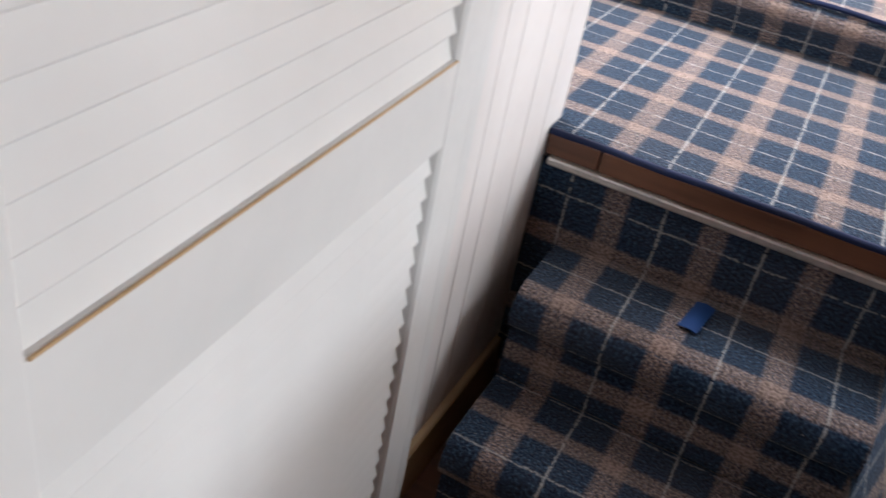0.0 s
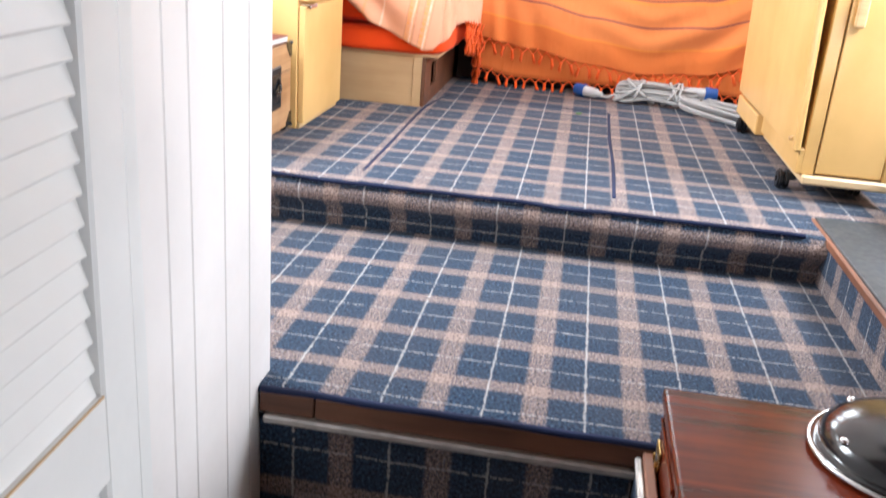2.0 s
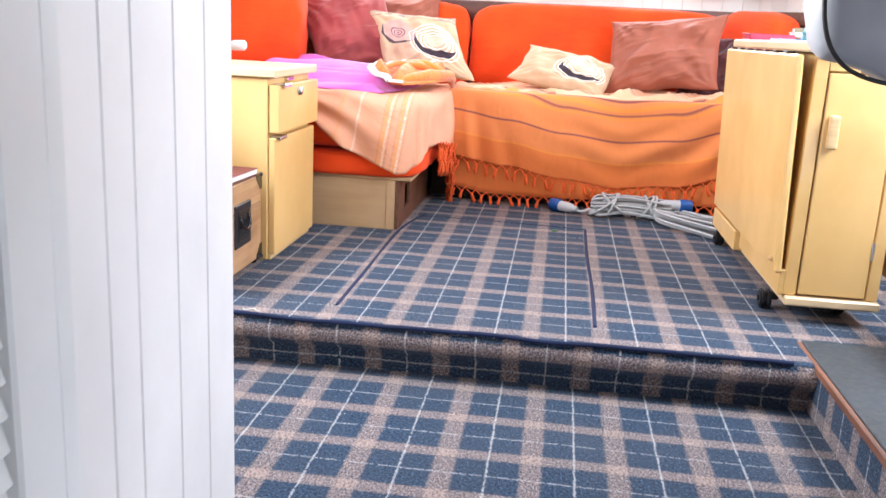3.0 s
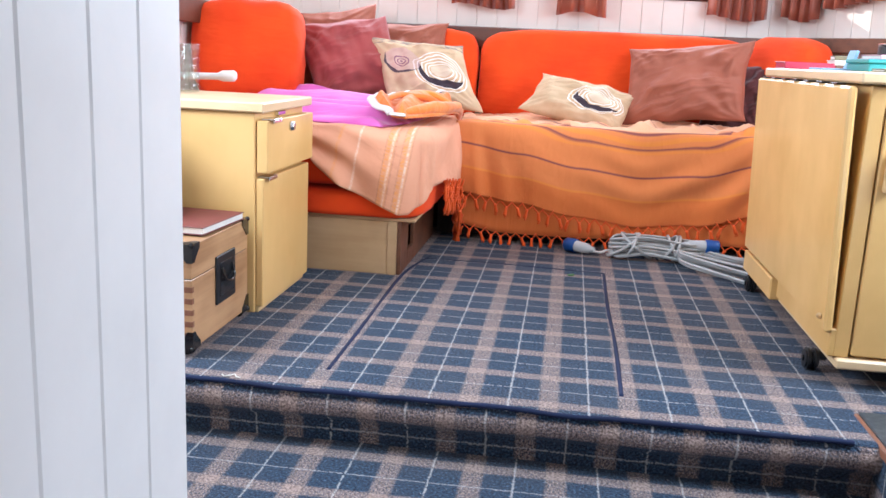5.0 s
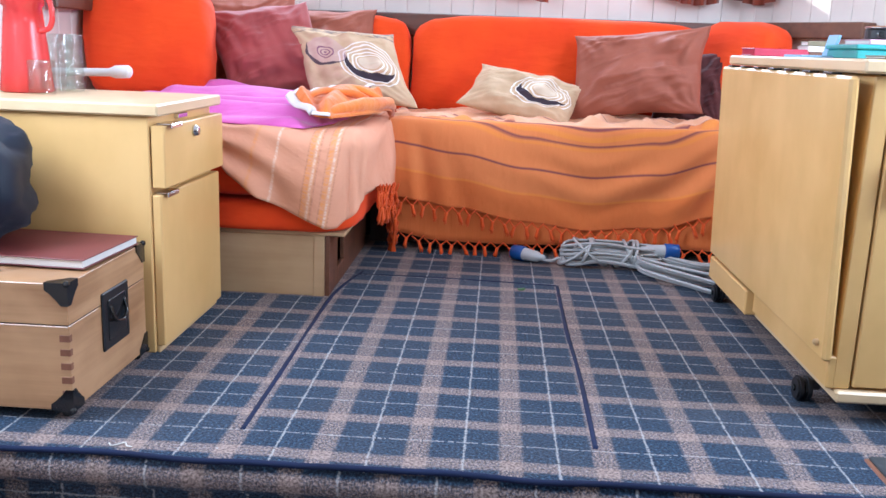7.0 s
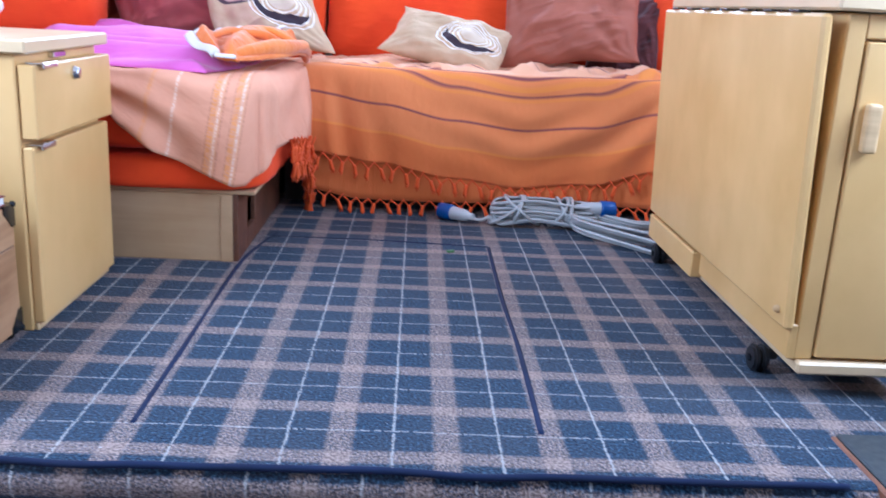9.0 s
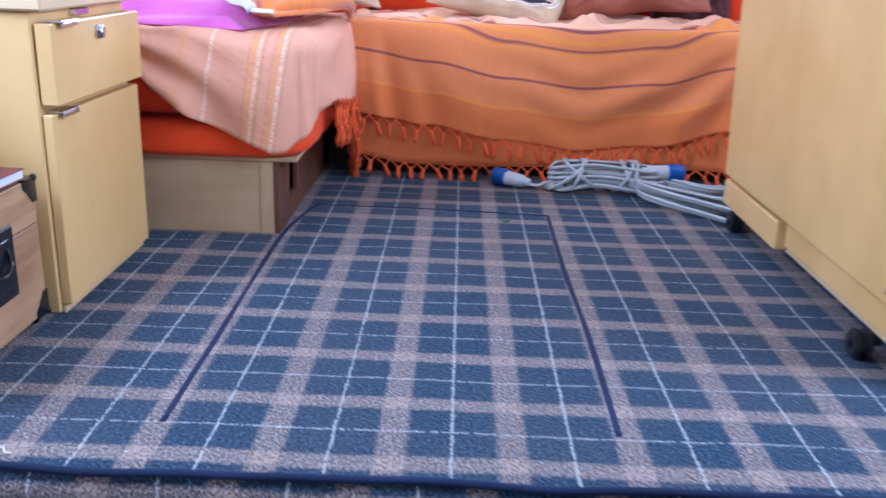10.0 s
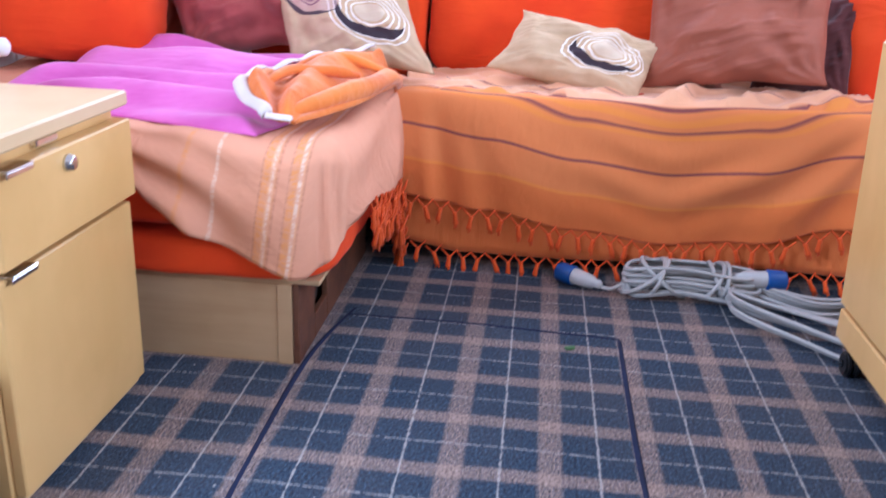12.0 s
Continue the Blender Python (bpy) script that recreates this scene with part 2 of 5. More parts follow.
def printed(name, spiral_on):
    """Beige pillow cover with loose ring prints on its map (0 to 1)."""
    m, n, l, b = mat(name, 0.85, spec=0.2)
    uv = n.new("ShaderNodeUVMap").outputs[0]
    wob = n.new("ShaderNodeTexNoise")
    wob.inputs["Scale"].default_value = 5.0
    l.new(uv, wob.inputs["Vector"])
    warp = n.new("ShaderNodeVectorMath")
    warp.operation = "MULTIPLY_ADD"
    l.new(wob.outputs["Color"], warp.inputs[0])
    warp.inputs[1].default_value = (0.075, 0.075, 0)
    l.new(uv, warp.inputs[2])

    def ring_dist(cx, cy, sx, sy):
        mp = n.new("ShaderNodeMapping")
        mp.inputs["Location"].default_value = (-(cx + 0.037) * sx, -(cy + 0.037) * sy, 0)
        mp.inputs["Scale"].default_value = (sx, sy, 0)
        l.new(warp.outputs[0], mp.inputs["Vector"])
        ln = n.new("ShaderNodeVectorMath")
        ln.operation = "LENGTH"
        l.new(mp.outputs[0], ln.inputs[0])
        return ln.outputs["Value"]

    g = noise_tex(n, l, uv, 300.0, 2)
    base = ramp(n, l, noise_tex(n, l, uv, 6.0, 4), [(0.3, (0.5, 0.34, 0.2)), (0.7, (0.62, 0.45, 0.29))])
    d = ring_dist(0.66, 0.45, 1.0, 1.0)
    lines = op(n, l, "MULTIPLY", op(n, l, "GREATER_THAN", op(n, l, "SINE", op(n, l, "MULTIPLY", d, 165.0)), 0.45), op(n, l, "GREATER_THAN", d, 0.1))
    inside = op(n, l, "LESS_THAN", d, 0.29)
    c = mix(n, l, op(n, l, "MULTIPLY", op(n, l, "MULTIPLY", lines, inside), 0.9), base, (0.84, 0.79, 0.74))
    c = mix(n, l, op(n, l, "MULTIPLY", op(n, l, "LESS_THAN", d, 0.1), 0.5), c, (0.72, 0.62, 0.5))
    e = ring_dist(0.69, 0.53, 1.0, 1.1)
    low = op(n, l, "MULTIPLY", op(n, l, "LESS_THAN", d, 0.235), op(n, l, "GREATER_THAN", e, 0.245))
    sep = n.new("ShaderNodeSeparateXYZ")
    l.new(uv, sep.inputs[0])
    low = op(n, l, "MULTIPLY", low, op(n, l, "LESS_THAN", op(n, l, "ADD", sep.outputs[1], op(n, l, "MULTIPLY", sep.outputs[0], 0.5)), 0.86))
    c = mix(n, l, low, c, (0.05, 0.035, 0.045))
    h = ring_dist(0.28, 0.58, 1.0, 1.0)
    lil = op(n, l, "MULTIPLY", op(n, l, "LESS_THAN", h, 0.19), 0.5 * spiral_on)
    c = mix(n, l, lil, c, (0.55, 0.36, 0.36))
    h2 = ring_dist(0.31, 0.62, 1.0, 1.0)
    moon = op(n, l, "MULTIPLY", op(n, l, "LESS_THAN", h, 0.2), op(n, l, "GREATER_THAN", h2, 0.205))
    c = mix(n, l, op(n, l, "MULTIPLY", moon, spiral_on), c, (0.09, 0.06, 0.07))
    spiral = op(n, l, "MULTIPLY", op(n, l, "LESS_THAN", h, 0.1), op(n, l, "GREATER_THAN", op(n, l, "SINE", op(n, l, "MULTIPLY", h, 180.0)), 0.3))
    c = mix(n, l, op(n, l, "MULTIPLY", spiral, spiral_on), c, (0.26, 0.12, 0.16))
    top = op(n, l, "MULTIPLY", op(n, l, "GREATER_THAN", sep.outputs[1], 0.86), op(n, l, "GREATER_THAN", noise_tex(n, l, uv, 1.0, 3, (9, 40, 1)), 0.5))
    c = mix(n, l, op(n, l, "MULTIPLY", top, 0.7 * spiral_on), c, (0.16, 0.13, 0.13))
    l.new(c, b.inputs["Base Color"])
    bump(n, l, b, g, 0.2, 0.002)
    return m


def glass():
    m, n, l, b = mat("clear_glass", 0.02)
    t, g, x = n.new("ShaderNodeBsdfTransparent"), n.new("ShaderNodeBsdfGlossy"), n.new("ShaderNodeMixShader")
    t.inputs["Color"].default_value = (0.93, 0.96, 0.95, 1)
    g.inputs["Roughness"].default_value, x.inputs[0].default_value = 0.03, 0.09
    l.new(t.outputs[0], x.inputs[1]), l.new(g.outputs[0], x.inputs[2])
    l.new(x.outputs[0], n["Material Output"].inputs[0])
    return m


M_CARPET, M_THROW, M_ARM_THROW, M_PRINT, M_PRINT_B, M_GLASS = plaid(), striped_throw(), arm_throw(), printed("spiral_print_cotton", 1.0), printed("ring_print_cotton", 0.0), glass()
M_WHITE = paint("white_gloss_paint", (0.8, 0.8, 0.79), 0.42)
M_BOARD = paint("blush_white_boards", (0.82, 0.785, 0.77), 0.45)
M_WALL = paint("cream_boards", (0.76, 0.68, 0.61), 0.5)
M_CEIL = paint("ceiling_white", (0.8, 0.79, 0.77), 0.6)
M_BIRCH = wood("birch_ply", (0.76, 0.485, 0.185), (0.63, 0.375, 0.118), 0.42, (2.5, 2.5, 0.9), coat=0.15)
# Birch with level grain; the paler tint paints in a glossy reflection.
M_BIRCH_GLARE = wood("birch_ply_glare", (0.74, 0.55, 0.32), (0.66, 0.47, 0.25), 0.42, (5, 0.9, 5), coat=0.15)
M_BIRCH_EDGE = wood("birch_edge", (0.72, 0.5, 0.25), (0.5, 0.32, 0.15), 0.5, (2, 2, 40))
M_PLINTH = wood("oiled_ply", (0.58, 0.4, 0.22), (0.46, 0.3, 0.15), 0.5, (1.2, 14, 14))
M_PINE = wood("varnished_pine", (0.56, 0.33, 0.165), (0.27, 0.125, 0.048), 0.4, (1.6, 1.6, 26), coat=0.2)
M_MAHOG = wood("polished_mahogany", (0.15, 0.023, 0.008), (0.017, 0.003, 0.002), 0.24, (0.7, 24, 24), relief=0.22, spec=0.22)
M_BROWN = wood("brown_hardwood", (0.17, 0.07, 0.035), (0.07, 0.028, 0.016), 0.5, (1.2, 25, 25))
M_DARK = wood("dark_window_wood", (0.12, 0.05, 0.028), (0.05, 0.02, 0.012), 0.4, (1.2, 25, 25))
M_TAN_WOOD = wood("tan_edge_wood", (0.24, 0.095, 0.05), (0.11, 0.042, 0.022), 0.55, (25, 1.5, 25))
M_ORANGE = fabric("orange_wool", (0.84, 0.075, 0.004), (0.72, 0.045, 0.003), sheen=0.06, crease=0.25, run=(4, 6, 14))
M_MAROON = fabric("maroon_cotton", (0.38, 0.08, 0.072), (0.29, 0.058, 0.053), crease=0.3, run=(5, 5, 4))
M_BROWNPIL = fabric("russet_satin", (0.35, 0.11, 0.065), (0.3, 0.09, 0.052), rough=0.62, sheen=0.05, crease=0.22, run=(3, 6, 10))
M_DARKPIL = fabric("plum_cotton", (0.09, 0.025, 0.025), crease=0.3)
M_PURPLE = fabric("orchid_cotton", (0.74, 0.17, 0.53), (0.56, 0.085, 0.37), crease=0.35, run=(4, 12, 8))
M_SCARF = fabric("orange_scarf", (0.8, 0.24, 0.035), (0.62, 0.13, 0.02), crease=0.5, run=(9, 9, 9))
M_HEM = fabric("white_hem", (0.8, 0.72, 0.7))
M_TASSEL = fabric("orange_tassel", (0.8, 0.115, 0.016), (0.64, 0.075, 0.01), sheen=0.08)
M_CURTAIN = fabric("rust_satin", (0.34, 0.09, 0.045), (0.2, 0.045, 0.025), rough=0.45)
M_CURTAIN_Y = fabric("marigold_print", (0.8, 0.33, 0.03), (0.75, 0.12, 0.01), weave=60)
M_NAVY = fabric("navy_binding", (0.014, 0.023, 0.07), (0.009, 0.014, 0.042), sheen=0.02)
M_BAG = fabric("navy_nylon", (0.014, 0.019, 0.034), rough=0.55, sheen=0.04)
M_VINYL = plastic("grey_vinyl", (0.38, 0.4, 0.44), 0.45)
M_LINO = paint("slate_lino", (0.045, 0.054, 0.062), 0.55, dirt=0.25)
M_CHROME, M_BRASS, M_ALU = metal("chrome", (0.75, 0.75, 0.76), 0.14), metal("brass", (0.7, 0.5, 0.2), 0.25), metal("aluminium_strip", (0.62, 0.6, 0.57), 0.45)
M_KNOB = metal("satin_chrome", (0.7, 0.7, 0.7), 0.32)
M_BLACKMETAL = plastic("black_enamel", (0.012, 0.012, 0.013), 0.16, 0.6)
M_BLACK = plastic("black_plastic", (0.014, 0.014, 0.016), 0.4)
M_CABLE = plastic("white_cable", (0.48, 0.49, 0.49), 0.4)
M_BLUE, M_PLUG = plastic("blue_plastic", (0.012, 0.09, 0.36), 0.35), plastic("white_plug", (0.55, 0.58, 0.6), 0.4)
M_RED, M_TEAL, M_PINK = plastic("red_plastic", (0.68, 0.05, 0.045), 0.25), plastic("teal_card", (0.03, 0.26, 0.26), 0.5), plastic("pink_card", (0.62, 0.36, 0.42), 0.5)
M_CRIMSON, M_BLUEPAPER, M_PAPER = plastic("crimson_card", (0.42, 0.01, 0.05), 0.4), plastic("blue_paper", (0.25, 0.42, 0.62), 0.6), plastic("page_paper", (0.74, 0.71, 0.66), 0.7)
M_BOOK = plastic("oxblood_cloth", (0.16, 0.03, 0.026), 0.55)
# Near-black brown that puts the shade of gaps and hollows into colour.
M_GAPSHADE = paint("painted_gap_shade", (0.05, 0.035, 0.03), 0.8)
M_TAPE = plastic("blue_tape", (0.012, 0.06, 0.22), 0.5)
M_LEAF = plastic("green_leaf", (0.06, 0.16, 0.05), 0.45)
M_STONE = plastic("olive_clutter", (0.2, 0.17, 0.1), 0.6)
M_BEIGE = wood("beige_skirting", (0.6, 0.45, 0.27), (0.45, 0.31, 0.17), 0.5, (22, 1.5, 22))

# ---- building helpers ----


def mesh_of(name, bm, material, smooth=False):
    me = bpy.data.meshes.new(name)
    bm.to_mesh(me)
    bm.free()
    for m in material if isinstance(material, (list, tuple)) else [material]:
        me.materials.append(m)
    if smooth:
        for p in me.polygons:
            p.use_smooth = True
    return me


def part(name, bm, material, parent=None, label="", smooth=False):
    me = bm if isinstance(bm, bpy.types.Mesh) else mesh_of(name, bm, material, smooth)
    ob = new(name, me)
    if parent:
        ob.parent = parent
    if label:
        ob["label"] = label
    return ob


def empty(name, x, y, z, label, category, group="", kind="", rz=0):
    ob = new(name)
    ob.empty_display_size = 0.05
    ob.matrix_basis = pose(x, y, z, 0, 0, rz)
    return tagged(ob, label, category, group, kind)


def box(x0, x1, y0, y1, z0, z1, bevel=0.003, bm=None, seg=1):
    """A box with eased edges, as a bmesh."""
    made = bmesh.new()
    bmesh.ops.create_cube(made, size=1.0)
    for v in made.verts:
        v.co = Vector(((x0 + x1) / 2 + v.co.x * (x1 - x0), (y0 + y1) / 2 + v.co.y * (y1 - y0), (z0 + z1) / 2 + v.co.z * (z1 - z0)))
    if bevel:
        bmesh.ops.bevel(made, geom=made.edges[:], offset=min(bevel, 0.45 * min(x1 - x0, y1 - y0, z1 - z0)), segments=seg, affect="EDGES", profile=0.6)
    if bm is None:
        return made
    return join(bm, made)


def join(bm, other):
    me = bpy.data.meshes.new("joined")
    other.to_mesh(me)
    other.free()
    bm.from_mesh(me)
    bpy.data.meshes.remove(me)
    return bm


def moved(bm, m):
    bm.transform(m)
    return bm


def cyl(r0, r1, h, n=20, bevel=0.0):
    """Along z from 0 to h."""
    bm = bmesh.new()
    bmesh.ops.create_cone(bm, cap_ends=True, segments=n, radius1=r0, radius2=r1, depth=h)
    bm.transform(Matrix.Translation((0, 0, h / 2)))
    if bevel:
        rim = [e for e in bm.edges if abs(e.verts[0].co.z - e.verts[1].co.z) < 1e-6]
        bmesh.ops.bevel(bm, geom=rim, offset=bevel, segments=2, affect="EDGES")
    return bm


def lathe(profile, n=32):
    """Turned round z: profile of (radius, height)."""
    bm = bmesh.new()
    rings = []
    for r, z in profile:
        rings.append([bm.verts.new((r * math.cos(2 * math.pi * k / n), r * math.sin(2 * math.pi * k / n), z)) for k in range(n)])
    for a, b in zip(rings, rings[1:]):
        for k in range(n):
            bm.faces.new((a[k], a[(k + 1) % n], b[(k + 1) % n], b[k]))
    for ring, flip in ((rings[0], True), (rings[-1], False)):
        bm.faces.new(ring[::-1] if flip else ring)
    return bm


def tube(points, r, n=8, bm=None, closed=False):
    bm = bm or bmesh.new()
    pts = [Vector(p) for p in points]
    rings, up = [], Vector((0, 0, 1))
    for i, p in enumerate(pts):
        a, b = pts[max(i - 1, 0)], pts[min(i + 1, len(pts) - 1)]
        d = (b - a).normalized() if (b - a).length > 1e-9 else Vector((1, 0, 0))
        s = d.cross(up)
        s = s.normalized() if s.length > 1e-3 else d.cross(Vector((0, 1, 0))).normalized()
        t = s.cross(d)
        rr = r(i / max(1, len(pts) - 1)) if callable(r) else r
        rings.append([bm.verts.new(p + (s * math.cos(2 * math.pi * k / n) + t * math.sin(2 * math.pi * k / n)) * rr) for k in range(n)])
    for a, b in zip(rings, rings[1:]):
        for k in range(n):
            bm.faces.new((a[k], a[(k + 1) % n], b[(k + 1) % n], b[k]))
    bm.faces.new(rings[0][::-1]), bm.faces.new(rings[-1])
    return bm


def spline(points, steps=12):
    pts = [Vector(p) for p in points]
    out = []
    for i in range(len(pts) - 1):
        p0, p1, p2, p3 = pts[max(i - 1, 0)], pts[i], pts[i + 1], pts[min(i + 2, len(pts) - 1)]
        for k in range(steps):
            t = k / steps
            out.append(0.5 * (2 * p1 + (p2 - p0) * t + (2 * p0 - 5 * p1 + 4 * p2 - p3) * t * t + (3 * p1 - p0 - 3 * p2 + p3) * t ** 3))
    return out + [pts[-1]]


def soft(dx, dy, dz, e=5.0, n=14, wrinkle=0.006, scale=6.0, seed=0.0, sag=0.0):
    """A stuffed block: rounded box of those sizes round the origin, with a slightly uneven skin."""
    bm = bmesh.new()
    bmesh.ops.create_cube(bm, size=2.0)
    bmesh.ops.subdivide_edges(bm, edges=bm.edges[:], cuts=n, use_grid_fill=True)
    for v in bm.verts:
        p = v.co
        q = [math.copysign(abs(math.sin(c * math.pi / 2)), c) for c in p]
        norm = sum(abs(c) ** e for c in q) ** (1 / e)
        p = Vector(q) / norm
        w = noise.noise(Vector((p.x * dx, p.y * dy, p.z * dz)) * scale + Vector((seed, seed * 2, 0)))
        w += 0.5 * noise.noise(Vector((p.x * dx, p.y * dy, p.z * dz)) * scale * 3 + Vector((seed, 7, seed)))
        d = p.normalized()
        v.co = Vector((p.x * dx / 2, p.y * dy / 2, p.z * dz / 2)) + d * w * wrinkle
        v.co.z -= sag * max(0, p.z) * (1 - p.x * p.x)
    return bm


def pillow(w, h, thick, n=22, seed=0.0, wrinkle=0.02):
    """A scatter pillow in the x-z plane, facing -y, with drawn-out corners and a map from 0 to 1."""
    bm = bmesh.new()
    uvl = bm.loops.layers.uv.new("UVMap")
    sides = []
    for side in (-1, 1):
        grid = []
        for j in range(n + 1):
            row = []
            for i in range(n + 1):
                u, v = i / n * 2 - 1, j / n * 2 - 1
                pinch_u = 1 - 0.09 * (1 - v * v) * abs(u) ** 3 * (1 if abs(v) < 1 else 0)
                pinch_v = 1 - 0.09 * (1 - u * u) * abs(v) ** 3
                t = thick / 2 * max(0.0, (1 - abs(u) ** 2.6) * (1 - abs(v) ** 2.6)) ** 0.6
                p = Vector((u * w / 2 * pinch_u, 0, v * h / 2 * pinch_v))
                fold = noise.noise(Vector((u * 2.2 + seed, v * 2.2, side))) + 0.6 * noise.noise(Vector((u * 5 + seed, v * 2 - seed, side * 3)))
                for cu, cv in ((-1, -1), (1, -1), (-1, 1), (1, 1)):
                    away = math.hypot(u - cu, v - cv)
                    fold += 0.5 * math.sin(math.atan2(v - cv, u - cu) * 15 + 4 * noise.noise(Vector((u * 1.5, v * 1.5, seed)))) * math.exp(-away * 1.5) * min(1.0, away / 0.3)
                run = noise.noise(Vector((u * 1.3 + seed, v * 6 - u * 2.2, side + seed)))
                fold += 0.45 * max(0.0, 1 - 5 * abs(run)) * (0.5 + noise.noise(Vector((u * 2, v * 2, seed + 3))))
                t = max(0.35 * t, t + fold * wrinkle * min(1.0, t / (thick * 0.4)) ** 1.5)
                p.y = side * t
                p += Vector((noise.noise(Vector((v * 2, seed, 1))), 0, noise.noise(Vector((u * 2, seed, 4))))) * 0.008
                row.append(bm.verts.new(p))
            grid.append(row)
        for j in range(n):
            for i in range(n):
                q = [grid[j][i], grid[j][i + 1], grid[j + 1][i + 1], grid[j + 1][i]]
                uv = [(i / n, j / n), ((i + 1) / n, j / n), ((i + 1) / n, (j + 1) / n), (i / n, (j + 1) / n)]
                if side > 0:
                    q.reverse(), uv.reverse()
                f = bm.faces.new(q)
                for lp, c in zip(f.loops, uv):
                    lp[uvl].uv = c
        sides.append(grid)
    bmesh.ops.remove_doubles(bm, verts=bm.verts[:], dist=1e-4)
    return bm


def sheet(nu, nv, place, uv, thick=0.0):
    """A grid of points place(a, b) with a, b from 0 to 1 and its map uv(a, b)."""
    bm = bmesh.new()
    uvl = bm.loops.layers.uv.new("UVMap")
    pts = [[bm.verts.new(place(i / nu, j / nv)) for i in range(nu + 1)] for j in range(nv + 1)]
    for j in range(nv):
        for i in range(nu):
            f = bm.faces.new((pts[j][i], pts[j][i + 1], pts[j + 1][i + 1], pts[j + 1][i]))
            for lp, (a, b) in zip(f.loops, ((i, j), (i + 1, j), (i + 1, j + 1), (i, j + 1))):
                lp[uvl].uv = uv(a / nu, b / nv)
    if thick:
        bmesh.ops.recalc_face_normals(bm, faces=bm.faces[:])
        bmesh.ops.solidify(bm, geom=bm.faces[:], thickness=thick)
    return bm


def map_box(bm, rule):
    """Gives every loop the map rule(point, face normal)."""
    uvl = bm.loops.layers.uv.verify()
    for f in bm.faces:
        for lp in f.loops:
            lp[uvl].uv = rule(lp.vert.co, f.normal)
    return bm


# ---- the setting ----
MID, TREAD, TREAD2, LOW = -0.13, -0.338, -0.535, -0.735
LEFT, RIGHT, BACK, FRONT, CEIL = -0.75, 2.3, 5.95, 0.5, 1.95


def carpet_floor(name, profile, x0, x1, u0, anchor, label, n=60, rough=0.0025):
    """A carpet laid along a profile of (y, z) points, unrolled for its pattern."""
    run, pts = [0.0], [Vector((0, *p)) for p in profile]
    for a, b in zip(pts, pts[1:]):
        run.append(run[-1] + (b - a).length)
    bm = bmesh.new()
    uvl = bm.loops.layers.uv.new("UVMap")
    rows = []
    for p, s in zip(pts, run):
        row = []
        for i in range(n + 1):
            x = x0 + (x1 - x0) * i / n
            w = rough * noise.noise(Vector((x * 4, p.y * 4, p.z * 4)))
            row.append(bm.verts.new((x, p.y + w, p.z + w)))
        rows.append(row)
    for j in range(len(rows) - 1):
        for i in range(n):
            f = bm.faces.new((rows[j][i], rows[j][i + 1], rows[j + 1][i + 1], rows[j + 1][i]))
            f.smooth = True
            for lp, (a, b) in zip(f.loops, ((i, j), (i + 1, j), (i + 1, j + 1), (i, j + 1))):
                lp[uvl].uv = (x0 + (x1 - x0) * a / n - u0, run[b] - run[anchor[0]] + anchor[1])
    bmesh.ops.recalc_face_normals(bm, faces=bm.faces[:])
    return tagged(part(name, bm, M_CARPET), label, "carpet", kind="structure")


def arc(cy, cz, r, a0, a1, k=5):
    return [(cy + r * math.cos(radians(a0 + (a1 - a0) * i / k)), cz + r * math.sin(radians(a0 + (a1 - a0) * i / k))) for i in range(k + 1)]


# saloon carpet with its rolled nosing; the riser stands back under it
_top = [(3.482, -0.004), (3.49, 0.0)] + [(3.53 + 0.1 * k, 0.0) for k in range(0, 25)]
floor_top = carpet_floor("floor", _top, LEFT, RIGHT, 0.95, (2, 3.53 - 4.70), "blue and tan tartan fitted carpet in the saloon")
_nose = [(3.512, MID - 0.002), (3.51, -0.078), (3.49, -0.068)] + arc(3.5, -0.034, 0.034, 232, 95, 8)
carpet_floor("step_riser", _nose, LEFT, 1.56, 0.905, (6, 0.09), "tartan carpeted step riser with rolled nosing")
floor_mid = carpet_floor("floor_mid", [(2.596, MID - 0.012), (2.6, MID - 0.003), (2.61, MID)] + [(2.65 + 0.08 * k, MID) for k in range(12)],
                         LEFT, 1.56, 0.978, (3, 2.65 - 3.355), "blue and tan tartan carpet on the helm deck")
carpet_floor("stair_riser", [(2.603, -0.188), (2.606, -0.3), (2.606, LOW)], 0.396, 1.07, 0.82, (1, -0.13), "dark tartan carpet on the upper stair riser", 24)
carpet_floor("tread_upper", [(2.6, TREAD - 0.003), (2.59, TREAD)] + [(2.54, TREAD), (2.48, TREAD)] + arc(2.422, TREAD - 0.046, 0.046, 90, 262, 10) + [(2.402, TREAD - 0.1), (2.4, TREAD2)],
             0.47, 1.07, 0.82, (2, -0.04), "dark tartan carpet over the upper stair tread", 24)
carpet_floor("tread_lower", [(2.398, TREAD2), (2.36, TREAD2), (2.28, TREAD2)] + arc(2.22, TREAD2 - 0.046, 0.046, 90, 262, 10) + [(2.2, TREAD2 - 0.1), (2.198, LOW)],
             0.47, 1.07, 0.82, (1, -0.15), "dark tartan carpet over the lower stair tread", 24)
# Brown is chosen to cut the light bounced up to the stairs.
tagged(part("floor_low", box(0.2, 2.3, FRONT, 2.64, LOW - 0.05, LOW, 0), M_BROWN), "bare brown wooden floor below the stairs", "floor", kind="structure")
tagged(part("subfloor", box(LEFT, 2.3, 3.52, BACK, -0.3, -0.012, 0), M_GAPSHADE), "rough timber under the saloon carpet", "floor", kind="structure")
tagged(part("subfloor", box(LEFT, 1.54, 2.625, 3.515, -0.4, MID - 0.014, 0), M_GAPSHADE), "rough timber under the helm deck carpet", "floor", kind="structure")

